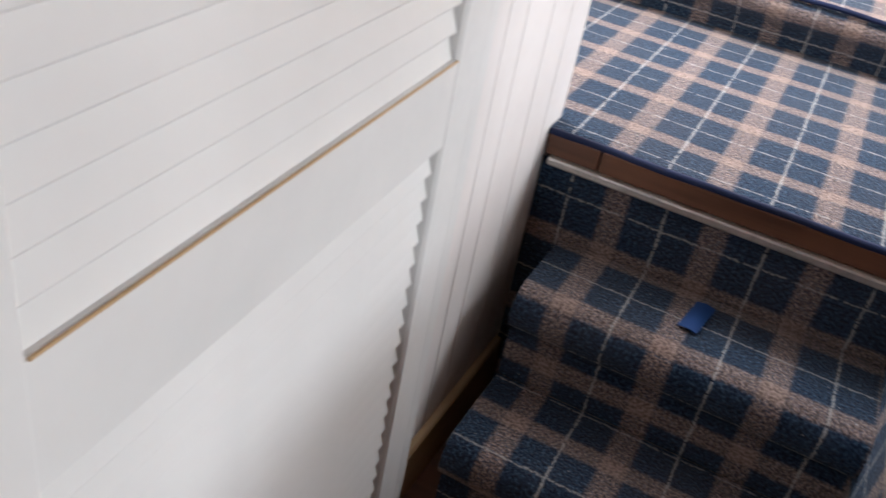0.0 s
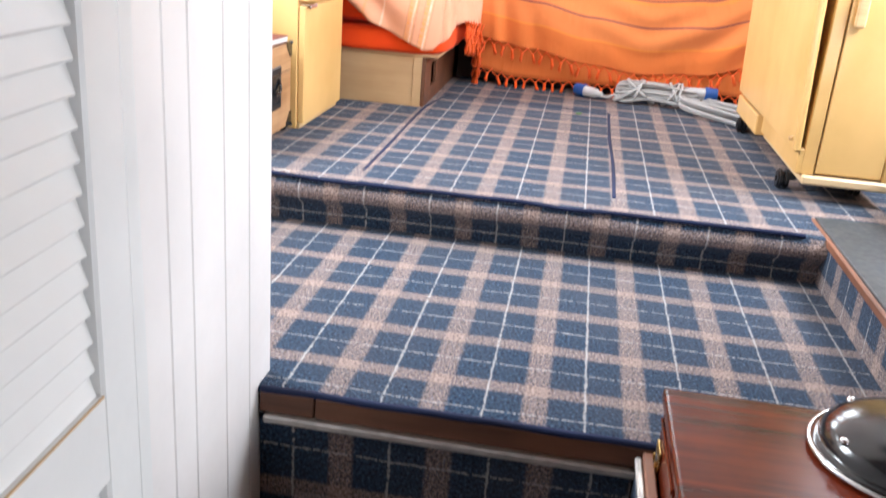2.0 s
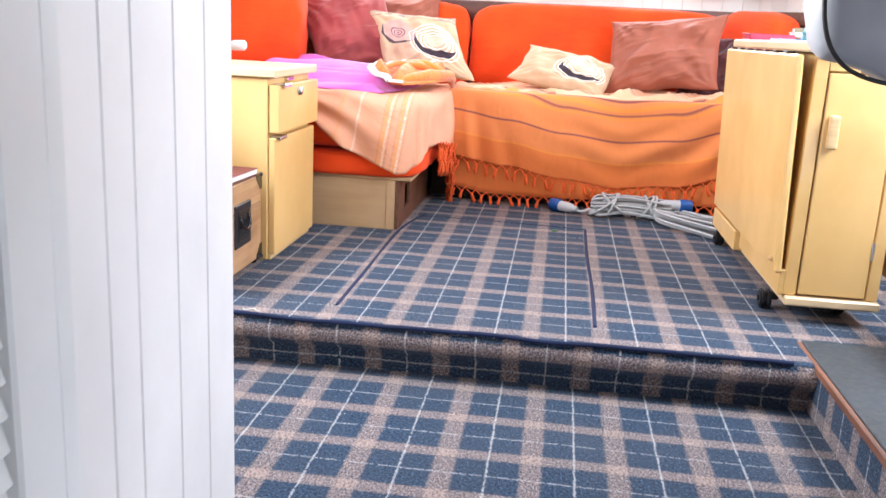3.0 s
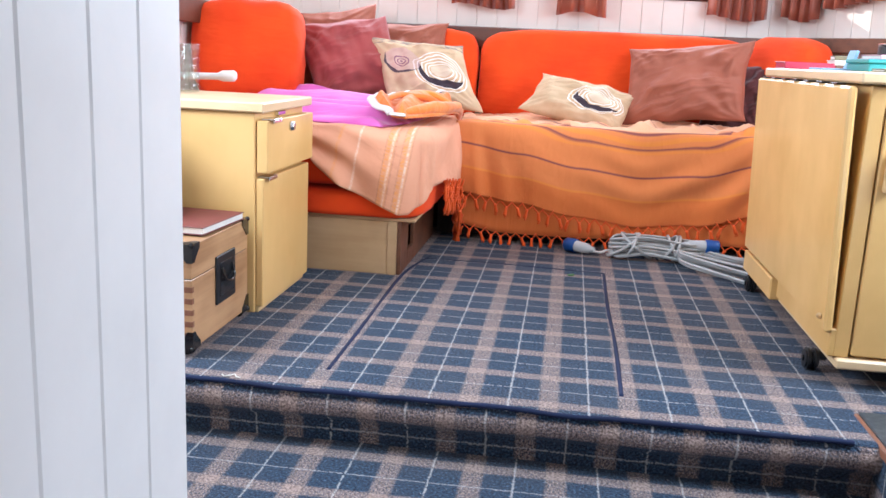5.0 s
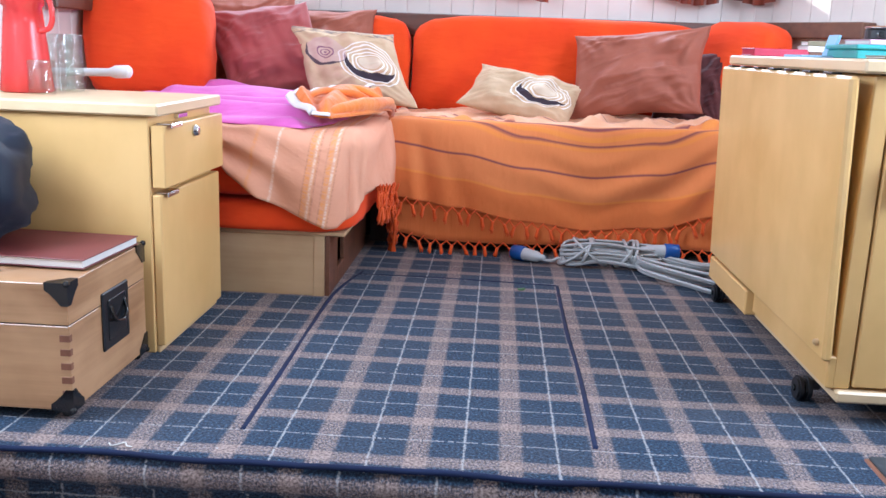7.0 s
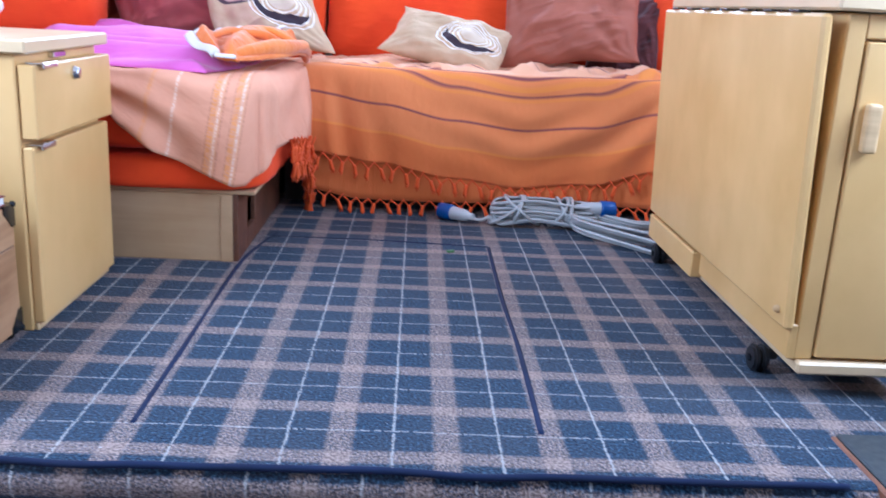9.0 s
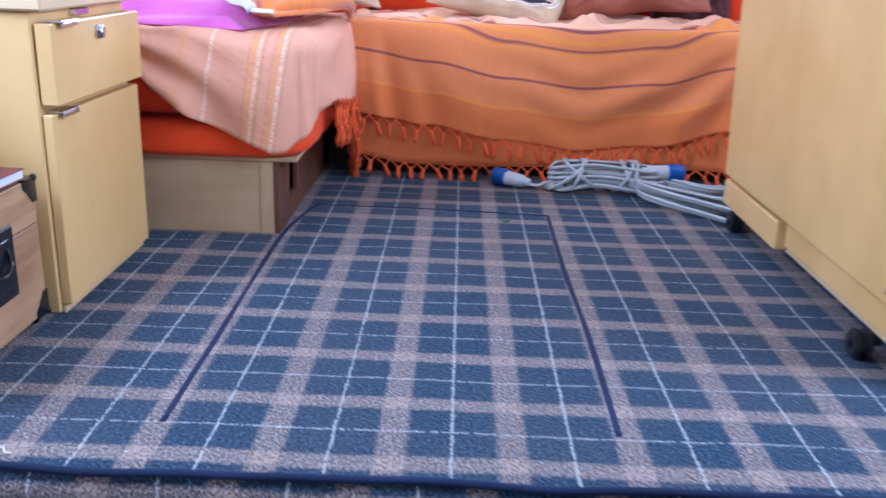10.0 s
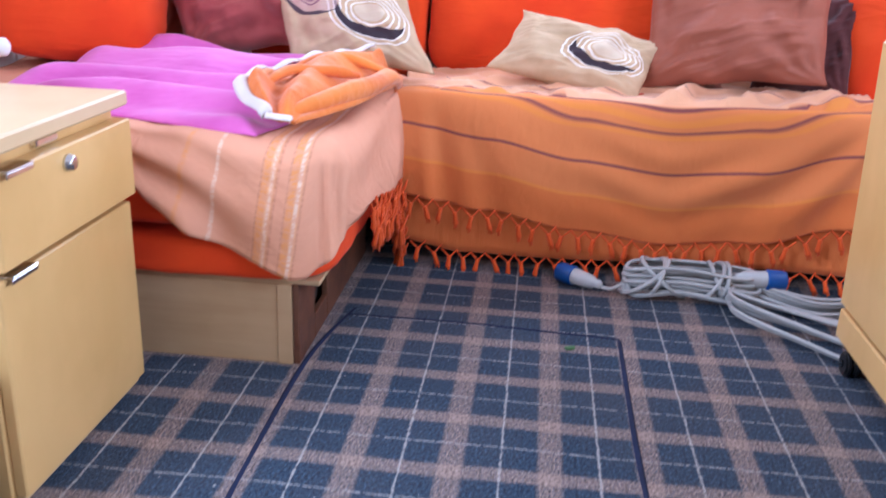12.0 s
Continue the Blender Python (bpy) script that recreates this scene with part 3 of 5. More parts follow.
# navy cord along the step edge, and bindings round the lift-out hatch
edge_cord = part("edge_cord", tube([(x, 3.478 + 0.007 * noise.noise(Vector((x * 5, 0, 0))), 0.003 + 0.005 * noise.noise(Vector((x * 6, 3, 0)))) for x in np.linspace(LEFT + 0.02, 1.5, 140)], 0.0062, 8), M_NAVY, None, smooth=True)
tagged(edge_cord, "navy bound cord along the carpet step edge", "carpet binding")


def binding(points, label):
    return tagged(part("hatch_binding", tube([(p.x, p.y, -0.004) for p in spline(points, 14)], 0.0072, 8), M_NAVY, smooth=True), label, "carpet binding", "hatch bindings")


binding([(0.325, 3.62, 0), (0.322, 4.1, 0), (0.318, 4.55, 0), (0.335, 4.75, 0), (0.37, 4.93, 0)], "navy binding strip along the carpet hatch")
binding([(1.027, 3.63, 0), (1.03, 4.0, 0), (1.024, 4.4, 0), (1.026, 4.86, 0)], "navy binding strip along the carpet hatch")
binding([(0.36, 4.885, 0), (0.6, 4.89, 0), (0.8, 4.88, 0), (1.026, 4.862, 0)], "thin navy binding strip across the carpet hatch")

# hardwood lip, bright strip and carpet edge at the head of the stairs
lip = empty("stair_lip", 0, 0, 0, "brown hardwood lip with worn aluminium strip at stair head", "stair edge", kind="structure")
part("lip_board", box(0.4, 0.5, 2.592, 2.622, -0.178, MID - 0.008, 0.002), M_BROWN, lip)
part("lip_board", box(0.503, 1.11, 2.592, 2.622, -0.178, MID - 0.008, 0.002), M_BROWN, lip)
part("strip", box(0.41, 1.085, 2.578, 2.606, -0.193, -0.178, 0.003), M_ALU, lip, "worn aluminium strip")
tagged(part("carpet_edge", tube([(x, 2.6 + 0.004 * noise.noise(Vector((x * 9, 2, 0))), MID - 0.006) for x in np.linspace(0.4, 1.2, 60)], 0.008, 6), M_NAVY, smooth=True), "frayed navy carpet edge at stair head", "carpet binding")

# walls: (start, end, low, high) holes go right through


def wall(name, axis, at, thick, a0, a1, z0, z1, holes, material, label):
    """A wall across x (axis 'y': at that y) or along y (axis 'x'), with openings."""
    bm = bmesh.new()
    cuts = sorted({a0, a1, *[h[0] for h in holes], *[h[1] for h in holes]})
    for s, e in zip(cuts, cuts[1:]):
        spans, z = [], z0
        for h in sorted(h for h in holes if h[0] <= s and h[1] >= e):
            spans.append((z, h[2]))
            z = h[3]
        spans.append((z, z1))
        for lo, hi in spans:
            if hi - lo > 1e-4:
                if axis == "x":
                    box(min(at, at + thick), max(at, at + thick), s, e, lo, hi, 0, bm)
                else:
                    box(s, e, min(at, at + thick), max(at, at + thick), lo, hi, 0, bm)
    return tagged(part(name, bm, material), label, "wall", kind="structure")


BACK_HOLES = [(-0.55, 0.3, 1.1, 1.6), (0.5, 1.62, 1.1, 1.6)]
LEFT_HOLES = [(3.06, 3.66, 0.92, 1.68), (4.3, 4.82, 1.42, 1.66)]
# The first opening is made up to hold the added door lamp.
RIGHT_HOLES = [(0.85, 1.75, 0.02, 0.4), (3.1, 4.12, 0.88, 1.54), (4.2, 5.2, 1.1, 1.6)]
wall("wall_back", "y", BACK, 0.08, LEFT - 0.08, RIGHT + 0.08, -0.2, CEIL, BACK_HOLES, M_WALL, "cream boarded wall behind the sofa")
wall("wall_left", "x", LEFT, -0.08, FRONT, BACK, LOW, CEIL, LEFT_HOLES, M_WALL, "cream boarded cabin side wall")
wall("wall_right", "x", RIGHT, 0.08, FRONT, BACK, LOW, CEIL, RIGHT_HOLES, M_WALL, "cream boarded cabin side wall")
# Unseen end wall; its brown soaks up light behind the stairs.
wall("wall_front", "y", FRONT, -0.08, LEFT - 0.08, RIGHT + 0.08, LOW, CEIL, [], M_BROWN, "unseen end wall, brown to keep bounced light off the stairs")
tagged(part("ceiling", box(LEFT - 0.08, RIGHT + 0.08, FRONT - 0.08, BACK + 0.08, CEIL, CEIL + 0.06, 0), M_CEIL), "white painted cabin ceiling", "ceiling", kind="structure")


def window(name, axis, at, s, e, lo, hi, out):
    """Dark wooden frame, pane and sill in an opening."""
    w = empty(name, 0, 0, 0, "cabin window in a dark varnished wooden frame", "window", kind="structure")
    t = 0.035

    def bar(n, a, b, c, d, deep):
        y0, y1 = (at - deep, at + 0.05) if out > 0 else (at - 0.05, at + deep)
        bm = box(a, b, y0, y1, c, d, 0.004) if axis == "y" else box(y0, y1, a, b, c, d, 0.004)
        part(n, bm, M_DARK, w)
    bar("window_frame", s, e, hi - t, hi, 0.015)
    bar("window_frame", s, s + t, lo + t, hi - t, 0.015)
    bar("window_frame", e - t, e, lo + t, hi - t, 0.015)
    bar("window_sill", s - 0.04, e + 0.04, lo - 0.05, lo + t, 0.03)
    bm = box(s + t, e - t, at + 0.02 * out, at + 0.026 * out, lo + t, hi - t, 0) if axis == "y" else box(min(at + 0.02 * out, at + 0.026 * out), max(at + 0.02 * out, at + 0.026 * out), s + t, e - t, lo + t, hi - t, 0)
    pane = part("pane", bm, M_GLASS, w)
    pane.visible_shadow = False


for i, h in enumerate(BACK_HOLES):
    window("window_%d" % (i + 1), "y", BACK, *h, 1)
for i, h in enumerate(LEFT_HOLES):
    window("window_%d" % (i + 3), "x", LEFT, *h, -1)
# window_5 is made up round the added door lamp.
for i, h in enumerate(RIGHT_HOLES):
    window("window_%d" % (i + 5), "x", RIGHT, *h, 1)

# slanting corner of the cabin beside the table
corner = empty("wall_corner", 0, 0, 0, "cream boarded slanting corner of the saloon", "wall", kind="structure")
_c0, _c1 = Vector((1.79, 5.947, 0)), Vector((2.297, 5.2, 0))
_dir = (_c1 - _c0).normalized()
_nrm = Vector((_dir.y, -_dir.x, 0))
_turn = Matrix.Translation(_c0) @ Matrix(((_dir.x, -_nrm.x, 0, 0), (_dir.y, -_nrm.y, 0, 0), (0, 0, 1, 0), (0, 0, 0, 1)))
_len = (_c1 - _c0).length
for k in range(10):
    part("board", moved(box(_len * k / 10 + 0.001, _len * (k + 1) / 10 - 0.0004, 0, 0.02, 0, CEIL, 0.0015), _turn), M_WALL, corner)

# boards on the back wall below the windows
boards = empty("wall_boards", 0, 0, 0, "cream tongue and groove boards behind the sofa", "wall boards", kind="structure")
for k in range(27):
    part("board", box(LEFT + 0.095 * k + 0.001, LEFT + 0.095 * (k + 1) - 0.0002, BACK - 0.012, BACK - 0.001, 0.0, 1.049, 0.0015), M_WALL, boards)
boards_l = empty("wall_boards", 0, 0, 0, "cream tongue and groove boards on the cabin side", "wall boards", kind="structure")
for k in range(24):
    part("board", box(LEFT + 0.001, LEFT + 0.012, 3.67 + 0.095 * k + 0.001, 3.67 + 0.095 * (k + 1) - 0.001, 0.0, 0.849 if k < 3 else 1.049, 0.003), M_WALL, boards_l)
boards_r = empty("wall_boards", 0, 0, 0, "cream tongue and groove boards on the cabin side", "wall boards", kind="structure")
for k in range(15):
    part("board", box(RIGHT - 0.012, RIGHT - 0.001, 3.78 + 0.095 * k + 0.001, 3.78 + 0.095 * (k + 1) - 0.001, 0.0, 0.82 if k < 4 else 1.049, 0.003), M_WALL, boards_r)

# dark shelf rail over the sofa backs
rail = empty("sofa_rail", 0, 0, 0, "dark wooden shelf rail along the wall above the sofa", "rail", kind="structure")
part("rail_board", box(LEFT + 0.013, 1.78, BACK - 0.07, BACK - 0.013, 0.84, 0.875, 0.005), M_DARK, rail)
part("rail_face", box(LEFT + 0.02, 1.78, BACK - 0.085, BACK - 0.071, 0.80, 0.895, 0.004), M_DARK, rail)
part("rail_board", box(LEFT + 0.013, LEFT + 0.07, 4.95, BACK - 0.09, 0.88, 0.915, 0.005), M_DARK, rail)
part("rail_face", box(LEFT + 0.071, LEFT + 0.085, 4.95, BACK - 0.09, 0.84, 0.935, 0.004), M_DARK, rail)
# Lighter brown on the corner piece puts its lit look into colour.
part("rail_face", moved(box(0.06, _len - 0.25, -0.085, -0.001, 0.84, 0.9, 0.004), _turn), M_BROWN, rail)

# boarded partition beside the stairs
panel = empty("wall_partition", 0, 0, 0, "blush white tongue and groove partition beside the stairs", "wall", kind="structure")
part("core", box(0.335, 0.381, 2.135, 2.65, LOW, CEIL, 0), M_WALL, panel)
_edges = [2.135, 2.165, 2.268, 2.34, 2.455, 2.556, 2.662]
for a, b in zip(_edges, _edges[1:]):
    part("board", box(0.3815, 0.395, a + 0.0008, b - 0.0008, LOW + 0.12, CEIL, 0.0025), M_BOARD, panel)
part("end_cap", box(0.32, 0.38, 2.65, 2.662, LOW, CEIL, 0.002), M_BOARD, panel)
wall("wall_closet", "y", 2.61, 0.06, LEFT, 0.32, LOW, CEIL, [], M_WALL, "plain closing wall behind the partition")
tagged(part("baseboard", box(0.384, 0.41, 2.135, 2.6, LOW, LOW + 0.12, 0.004), M_BEIGE), "pale wooden skirting beside the stairs", "skirting", kind="structure")


# Unseen baffles, added to keep overhead light off the stairs; brown cuts bounce.
tagged(part("ceiling_baffle", box(0.4, RIGHT, FRONT, 2.56, 1.25, 1.3, 0), M_BROWN), "added unseen brown baffle shading the stairs", "ceiling", kind="structure")
wall("wall_baffle", "y", 2.56, 0.05, 0.4, RIGHT, 1.25, CEIL, [], M_WALL, "added unseen baffle above the stair opening")


def louvre_door():
    d = empty("door_1", 0, 0, 0, "white painted louvred door with two slatted panels", "door", kind="structure")
    x0, x1, y0, y1 = 0.402, 0.437, 1.32, 2.1
    for a, b in ((y0, 1.42), (2.022, y1)):
        part("stile", box(x0, x1, a, b, LOW + 0.02, 1.24, 0.004), M_WHITE, d)
    for a, b in ((LOW + 0.02, -0.62), (0.062, 0.172), (1.15, 1.24)):
        part("rail", box(x0 + 0.002, x1 - 0.0012, 1.413, 2.03, a, b, 0.002), M_WHITE, d)
    slat = mesh_of("slat", moved(box(-0.0045, 0.0045, 1.421, 2.021, -0.0215, 0.0215, 0.002), pose(0, 0, 0)), M_WHITE)
    for lo, hi in ((-0.62, 0.062), (0.172, 1.15)):
        k = int((hi - lo) / 0.032)
        for i in range(k):
            s = part("slat", slat, None, d)
            s.matrix_basis = pose(0.42, 0, lo + (i + 0.5) * (hi - lo) / k, 0, -17, 0)
    part("bead", box(x1 - 0.002, x1 + 0.0006, 1.42, 2.022, 0.1695, 0.1722, 0.0005), M_PLINTH, d, "worn bead")
    d.matrix_basis = pose(0.432, 2.015, 0, 0, 0, 2.7) @ Matrix.Translation((-0.432, -2.015, 0))
    return d


louvre_door()
tagged(part("door_frame", box(0.385, 0.43, 2.102, 2.134, LOW, CEIL, 0.003), M_WHITE), "white painted door frame post", "door frame", kind="structure")
wall("wall_door", "x", 0.4, -0.05, FRONT, 1.31, LOW, CEIL, [], M_WALL, "plain cream wall beside the louvred door")
wall("wall_above_door", "x", 0.4, -0.05, 1.31, 2.134, 1.245, CEIL, [], M_WALL, "plain cream wall over the louvred door")
# Dark sheet in place of the unlit closet behind the slats.
wall("wall_behind_door", "x", 0.385, -0.03, 1.31, 2.1, LOW, 1.245, [], M_GAPSHADE, "added dark sheet for the closet's shade behind the louvres")

# ---- stair side and chest ----
stringer = empty("stair_side", 0, 0, 0, "tartan carpeted stair side with hardwood capping", "stair side", kind="structure")
_bm = map_box(box(1.07, 1.087, 1.7, 2.59, LOW, -0.16, 0.004), lambda p, q: (p.y, p.z))
part("side_panel", _bm, M_CARPET, stringer)
part("edge_strip", box(1.066, 1.078, 1.7, 2.585, -0.16, -0.148, 0.003), M_ALU, stringer, "worn bright metal edge strip")
part("capping", box(1.0785, 1.0965, 1.7, 2.59, -0.16, -0.14, 0.003), M_TAN_WOOD, stringer, "tan hardwood capping")


def chest():
    c = empty("chest_of_drawers", 1.4, 2.2, LOW, "polished dark red mahogany chest beside the stairs", "chest")
    o = Vector((-1.4, -2.2, -LOW))

    def b(*a):
        return moved(box(*a), Matrix.Translation(o))
    part("body", b(1.117, 1.66, 1.5, 2.6, LOW, -0.057, 0.004), M_MAHOG, c)
    part("top", moved(box(1.098, 1.69, 1.47, 2.628, -0.056, -0.034, 0.007, None, 3), Matrix.Translation(o)), M_MAHOG, c)
    for y0, y1, yp in ((1.52, 1.95, 1.78), (1.957, 2.372, 2.2), (2.38, 2.6, 2.56)):
        d = part("door", b(1.102, 1.116, y0, y1, -0.71, -0.062, 0.005), M_MAHOG, c)
        part("bead", b(1.0985, 1.1025, y0 + 0.004, y1 - 0.004, -0.083, -0.073, 0.002), M_MAHOG, d)
        h = part("handle_plate", b(1.0975, 1.1018, yp - 0.024, yp + 0.024, -0.2, -0.108, 0.0015), M_BRASS, d, "brass flush handle plate")
        # Raised dark panel; its colour stands in for the hollow's shade.
        part("recess", b(1.0965, 1.0982, yp - 0.014, yp + 0.014, -0.185, -0.123, 0.001), M_GAPSHADE, h)
        part("ring_pull", moved(tube(spline([(1.096, yp - 0.012, -0.13), (1.0945, yp - 0.011, -0.165), (1.0945, yp + 0.011, -0.165), (1.096, yp + 0.012, -0.13)], 5), 0.003, 6), Matrix.Translation(o)), M_BRASS, h)
    return c


chest()


def compass_dome():
    d = empty("compass_cover", 1.455, 2.5, -0.034, "glossy black domed metal cover on the mahogany chest", "compass")
    prof = [(0.158, 0.0), (0.162, 0.004), (0.16, 0.012), (0.15, 0.018)] + [(0.148 * math.cos(a), 0.018 + 0.066 * math.sin(a)) for a in np.linspace(0, 1.45, 14)]
    part("dome", lathe(prof, 40), M_BLACKMETAL, d, smooth=True)
    part("rim", tube([(0.16 * math.cos(a), 0.16 * math.sin(a), 0.008) for a in np.linspace(0, 2 * math.pi, 61)], 0.005, 8), M_CHROME, d, "thin chrome rim", True)
    for k in range(5):
        a = 2 * math.pi * k / 5 + 2.2
        part("bolt", moved(lathe([(0.009, 0), (0.009, 0.003), (0.006, 0.006), (0.002, 0.007)], 10), Matrix.Translation((0.132 * math.cos(a), 0.132 * math.sin(a), 0.045))), M_CHROME, d, smooth=True)
    d.matrix_basis = pose(1.458, 2.497, -0.0335) @ Matrix.Diagonal((0.93, 0.93, 0.86, 1))
    return d


compass_dome()
tagged(part("tape_scrap", moved(sheet(6, 3, lambda a, b: Vector(((a - 0.5) * 0.035, (b - 0.5) * 0.095, 0.002 + 0.004 * math.sin(a * 3))), lambda a, b: (a, b), 0.0015), pose(0.757, 2.515, TREAD + 0.003, 0, 0, -8)), M_TAPE),
       "scrap of blue tape on the carpeted stair", "tape")

# ---- side platform and step by the helm ----
plat = empty("platform", 0, 0, 0, "carpeted side platform with slate lino top", "platform", kind="structure")
_m = map_box(box(1.558, RIGHT, 2.64, 3.65, MID - 0.01, -0.012, 0.004), lambda p, q: (p.y - 0.02, p.z + 0.02))
part("platform_body", _m, M_CARPET, plat)
part("platform_top", box(1.564, RIGHT, 2.64, 3.665, -0.01, 0.005, 0.003), M_LINO, plat, "slate grey lino")
part("platform_edge", box(1.552, 1.5635, 2.64, 3.66, -0.02, 0.002, 0.003), M_TAN_WOOD, plat, "chipped reddish wood edging")
step2 = empty("side_step", 2.05, 3.2, 0.011, "carpeted side step with slate lino top", "step", kind="structure")
part("step_body", moved(map_box(box(1.83, 2.285, 2.7, 3.75, 0.0055, 0.205, 0.004), lambda p, q: (p.y, p.z)), Matrix.Translation((-2.05, -3.2, -0.011))), M_CARPET, step2)
part("step_top", moved(box(1.815, 2.285, 2.69, 3.765, 0.206, 0.224, 0.004), Matrix.Translation((-2.05, -3.2, -0.011))), M_LINO, step2)
part("step_edge", moved(box(1.806, 1.8145, 2.69, 3.765, 0.2, 0.22, 0.003), Matrix.Translation((-2.05, -3.2, -0.011))), M_TAN_WOOD, step2)
lstep = empty("side_step", -0.4, 3.4, MID, "low wooden side step with slate lino top", "step", kind="structure")
part("step_body", moved(box(-0.73, -0.135, 3.2, 3.45, MID, 0.03, 0.004), Matrix.Translation((0.4, -3.4, -MID))), M_TAN_WOOD, lstep)
part("step_top", moved(box(-0.735, -0.12, 3.19, 3.46, 0.0305, 0.048, 0.004), Matrix.Translation((0.4, -3.4, -MID))), M_LINO, lstep)


def helm_chair():
    h = empty("helm_chair", 1.83, 2.72, 0.0055, "grey vinyl helm chair with black piped padded back", "chair")
    bm = soft(0.52, 0.13, 0.5, 4.5, 18, 0.006, 5.0, 3.0)
    for v in bm.verts:
        if v.co.z < -0.16:
            v.co.z += 0.02 * abs(math.sin(v.co.x * 26)) * min(1, (-0.16 - v.co.z) / 0.06)
    part("backrest", moved(bm, Matrix.Translation((-0.335, 0.05, 0.935))), M_VINYL, h, smooth=True)
    loop = [(-0.335 + 0.25 * math.copysign(abs(math.cos(a)) ** 0.42, math.cos(a)), 0.005, 0.935 + 0.24 * math.copysign(abs(math.sin(a)) ** 0.42, math.sin(a))) for a in np.linspace(0, 2 * math.pi, 70)]
    part("piping", tube([(x, y - 0.012, z) for x, y, z in loop], 0.0035, 6), M_BLACK, h, "black edge piping", True)
    part("seat", moved(soft(0.46, 0.4, 0.12, 5, 12, 0.005, 5, 8), Matrix.Translation((0.03, 0.3, 0.6))), M_VINYL, h, smooth=True)
    part("back_bar", moved(box(-0.17, -0.11, 0.1, 0.16, 0.55, 0.85, 0.006), Matrix()), M_BLACK, h)
    part("pedestal", moved(cyl(0.04, 0.04, 0.53, 20), Matrix.Translation((0.03, 0.27, 0.03))), M_CHROME, h, smooth=True)
    part("base_plate", moved(cyl(0.13, 0.12, 0.03, 28, 0.005), Matrix.Translation((0.03, 0.27, 0))), M_BLACK, h)
    return h


helm_chair()

# ---- saloon: drawer cabinet ----


def drawer_cabinet():
    c = empty("drawer_cabinet", -0.24, 4.25, 0, "pale birch bedside cabinet with drawer and door", "cabinet")
    o = Matrix.Translation((0.24, -4.25, 0))

    def b(*a):
        return moved(box(*a), o)
    part("body", b(-0.5, -0.006, 4.025, 4.475, 0.0, 0.577, 0.003), M_BIRCH, c)
    part("kick", b(-0.005, 0.004, 4.03, 4.47, 0.0, 0.016, 0.002), M_BIRCH_EDGE, c)
    # The top's pale tint holds its reflection; the wood matches the body.
    part("top", b(-0.51, 0.022, 4.012, 4.487, 0.578, 0.606, 0.004), M_BIRCH_GLARE, c, "birch top with a pale reflection in its colour")
    dr = part("drawer", b(-0.003, 0.03, 4.03, 4.473, 0.408, 0.556, 0.003), M_BIRCH, c)
    do = part("door", b(-0.005, 0.017, 4.03, 4.473, 0.018, 0.392, 0.003), M_BIRCH, c)
    for p, z, x in ((dr, 0.557, 0.031), (do, 0.393, 0.018)):
        bm = b(x - 0.026, x + 0.012, 4.048, 4.118, z, z + 0.0035, 0.001)
        join(bm, b(x + 0.0085, x + 0.012, 4.048, 4.118, z - 0.008, z, 0.001))
        part("handle", bm, M_CHROME, p, "bent chrome lip handle")
    part("catch", b(-0.0055, 0.008, 4.19, 4.255, 0.561, 0.574, 0.002), M_CHROME, c, "small chrome catch")
    knob = moved(lathe([(0.0145, 0), (0.0145, 0.005), (0.0125, 0.007), (0.0125, 0.011), (0.0105, 0.0135), (0.003, 0.0145)], 20), o @ pose(0.03, 4.235, 0.528, 0, 90, 0))
    part("knob", knob, M_CHROME, dr, "round chrome lock knob", True)
    return c


drawer_cabinet()


def jug_and_glasses():
    j = empty("jug", -0.425, 4.28, 0.606, "tall red plastic jug with looped handle", "jug")
    part("body", lathe([(0.058, 0), (0.066, 0.004), (0.06, 0.06), (0.05, 0.17), (0.046, 0.215), (0.052, 0.22), (0.052, 0.235), (0.058, 0.26), (0.036, 0.285), (0.005, 0.29)], 28), M_RED, j, smooth=True)
    part("handle", tube(spline([(0.044, -0.01, 0.25), (0.075, -0.015, 0.24), (0.085, -0.015, 0.2), (0.075, -0.012, 0.165), (0.044, -0.01, 0.155)], 8), 0.007, 8), M_RED, j, smooth=True)
    for x, y, h in ((-0.355, 4.22, 0.085), (-0.345, 4.36, 0.15), (-0.395, 4.41, 0.15)):
        wave = [(0.034 + (0.0022 * math.sin(k * 1.57) if h > 0.1 else 0), 0.01 + (h - 0.01) * k / 20) for k in range(21)]
        g = lathe([(0.03, 0), (0.032, 0.003)] + wave + [(0.0325, h), (0.0315, h - 0.01), (0.0305, 0.012), (0.002, 0.01)], 24)
        t = empty("drinking_glass", x, y, 0.606, "ribbed clear drinking glass on the cabinet" if h > 0.1 else "short clear tumbler on the birch cabinet", "glass", "glasses by the jug")
        part("body", g, M_GLASS, t, smooth=True)


jug_and_glasses()
rod = empty("wall_arm", -0.735, 4.62, 0.64, "white painted wooden arm fixed to the wall", "arm")
part("rod", tube([(0, 0, 0), (0.2, 0.0, 0.005), (0.38, 0, 0.01), (0.4, 0, 0.012), (0.44, 0, 0.014), (0.447, 0, 0.014)], lambda t: 0.012 if t < 0.5 else 0.019 if t < 0.95 else 0.012, 12), M_WHITE, rod, smooth=True)
part("bracket", box(-0.004, 0.012, -0.035, 0.035, -0.04, 0.04, 0.004), M_WHITE, rod)
plant = empty("trailing_plant", -0.66, 4.1, 1.0, "broad green plant leaf hanging by the wall", "plant")
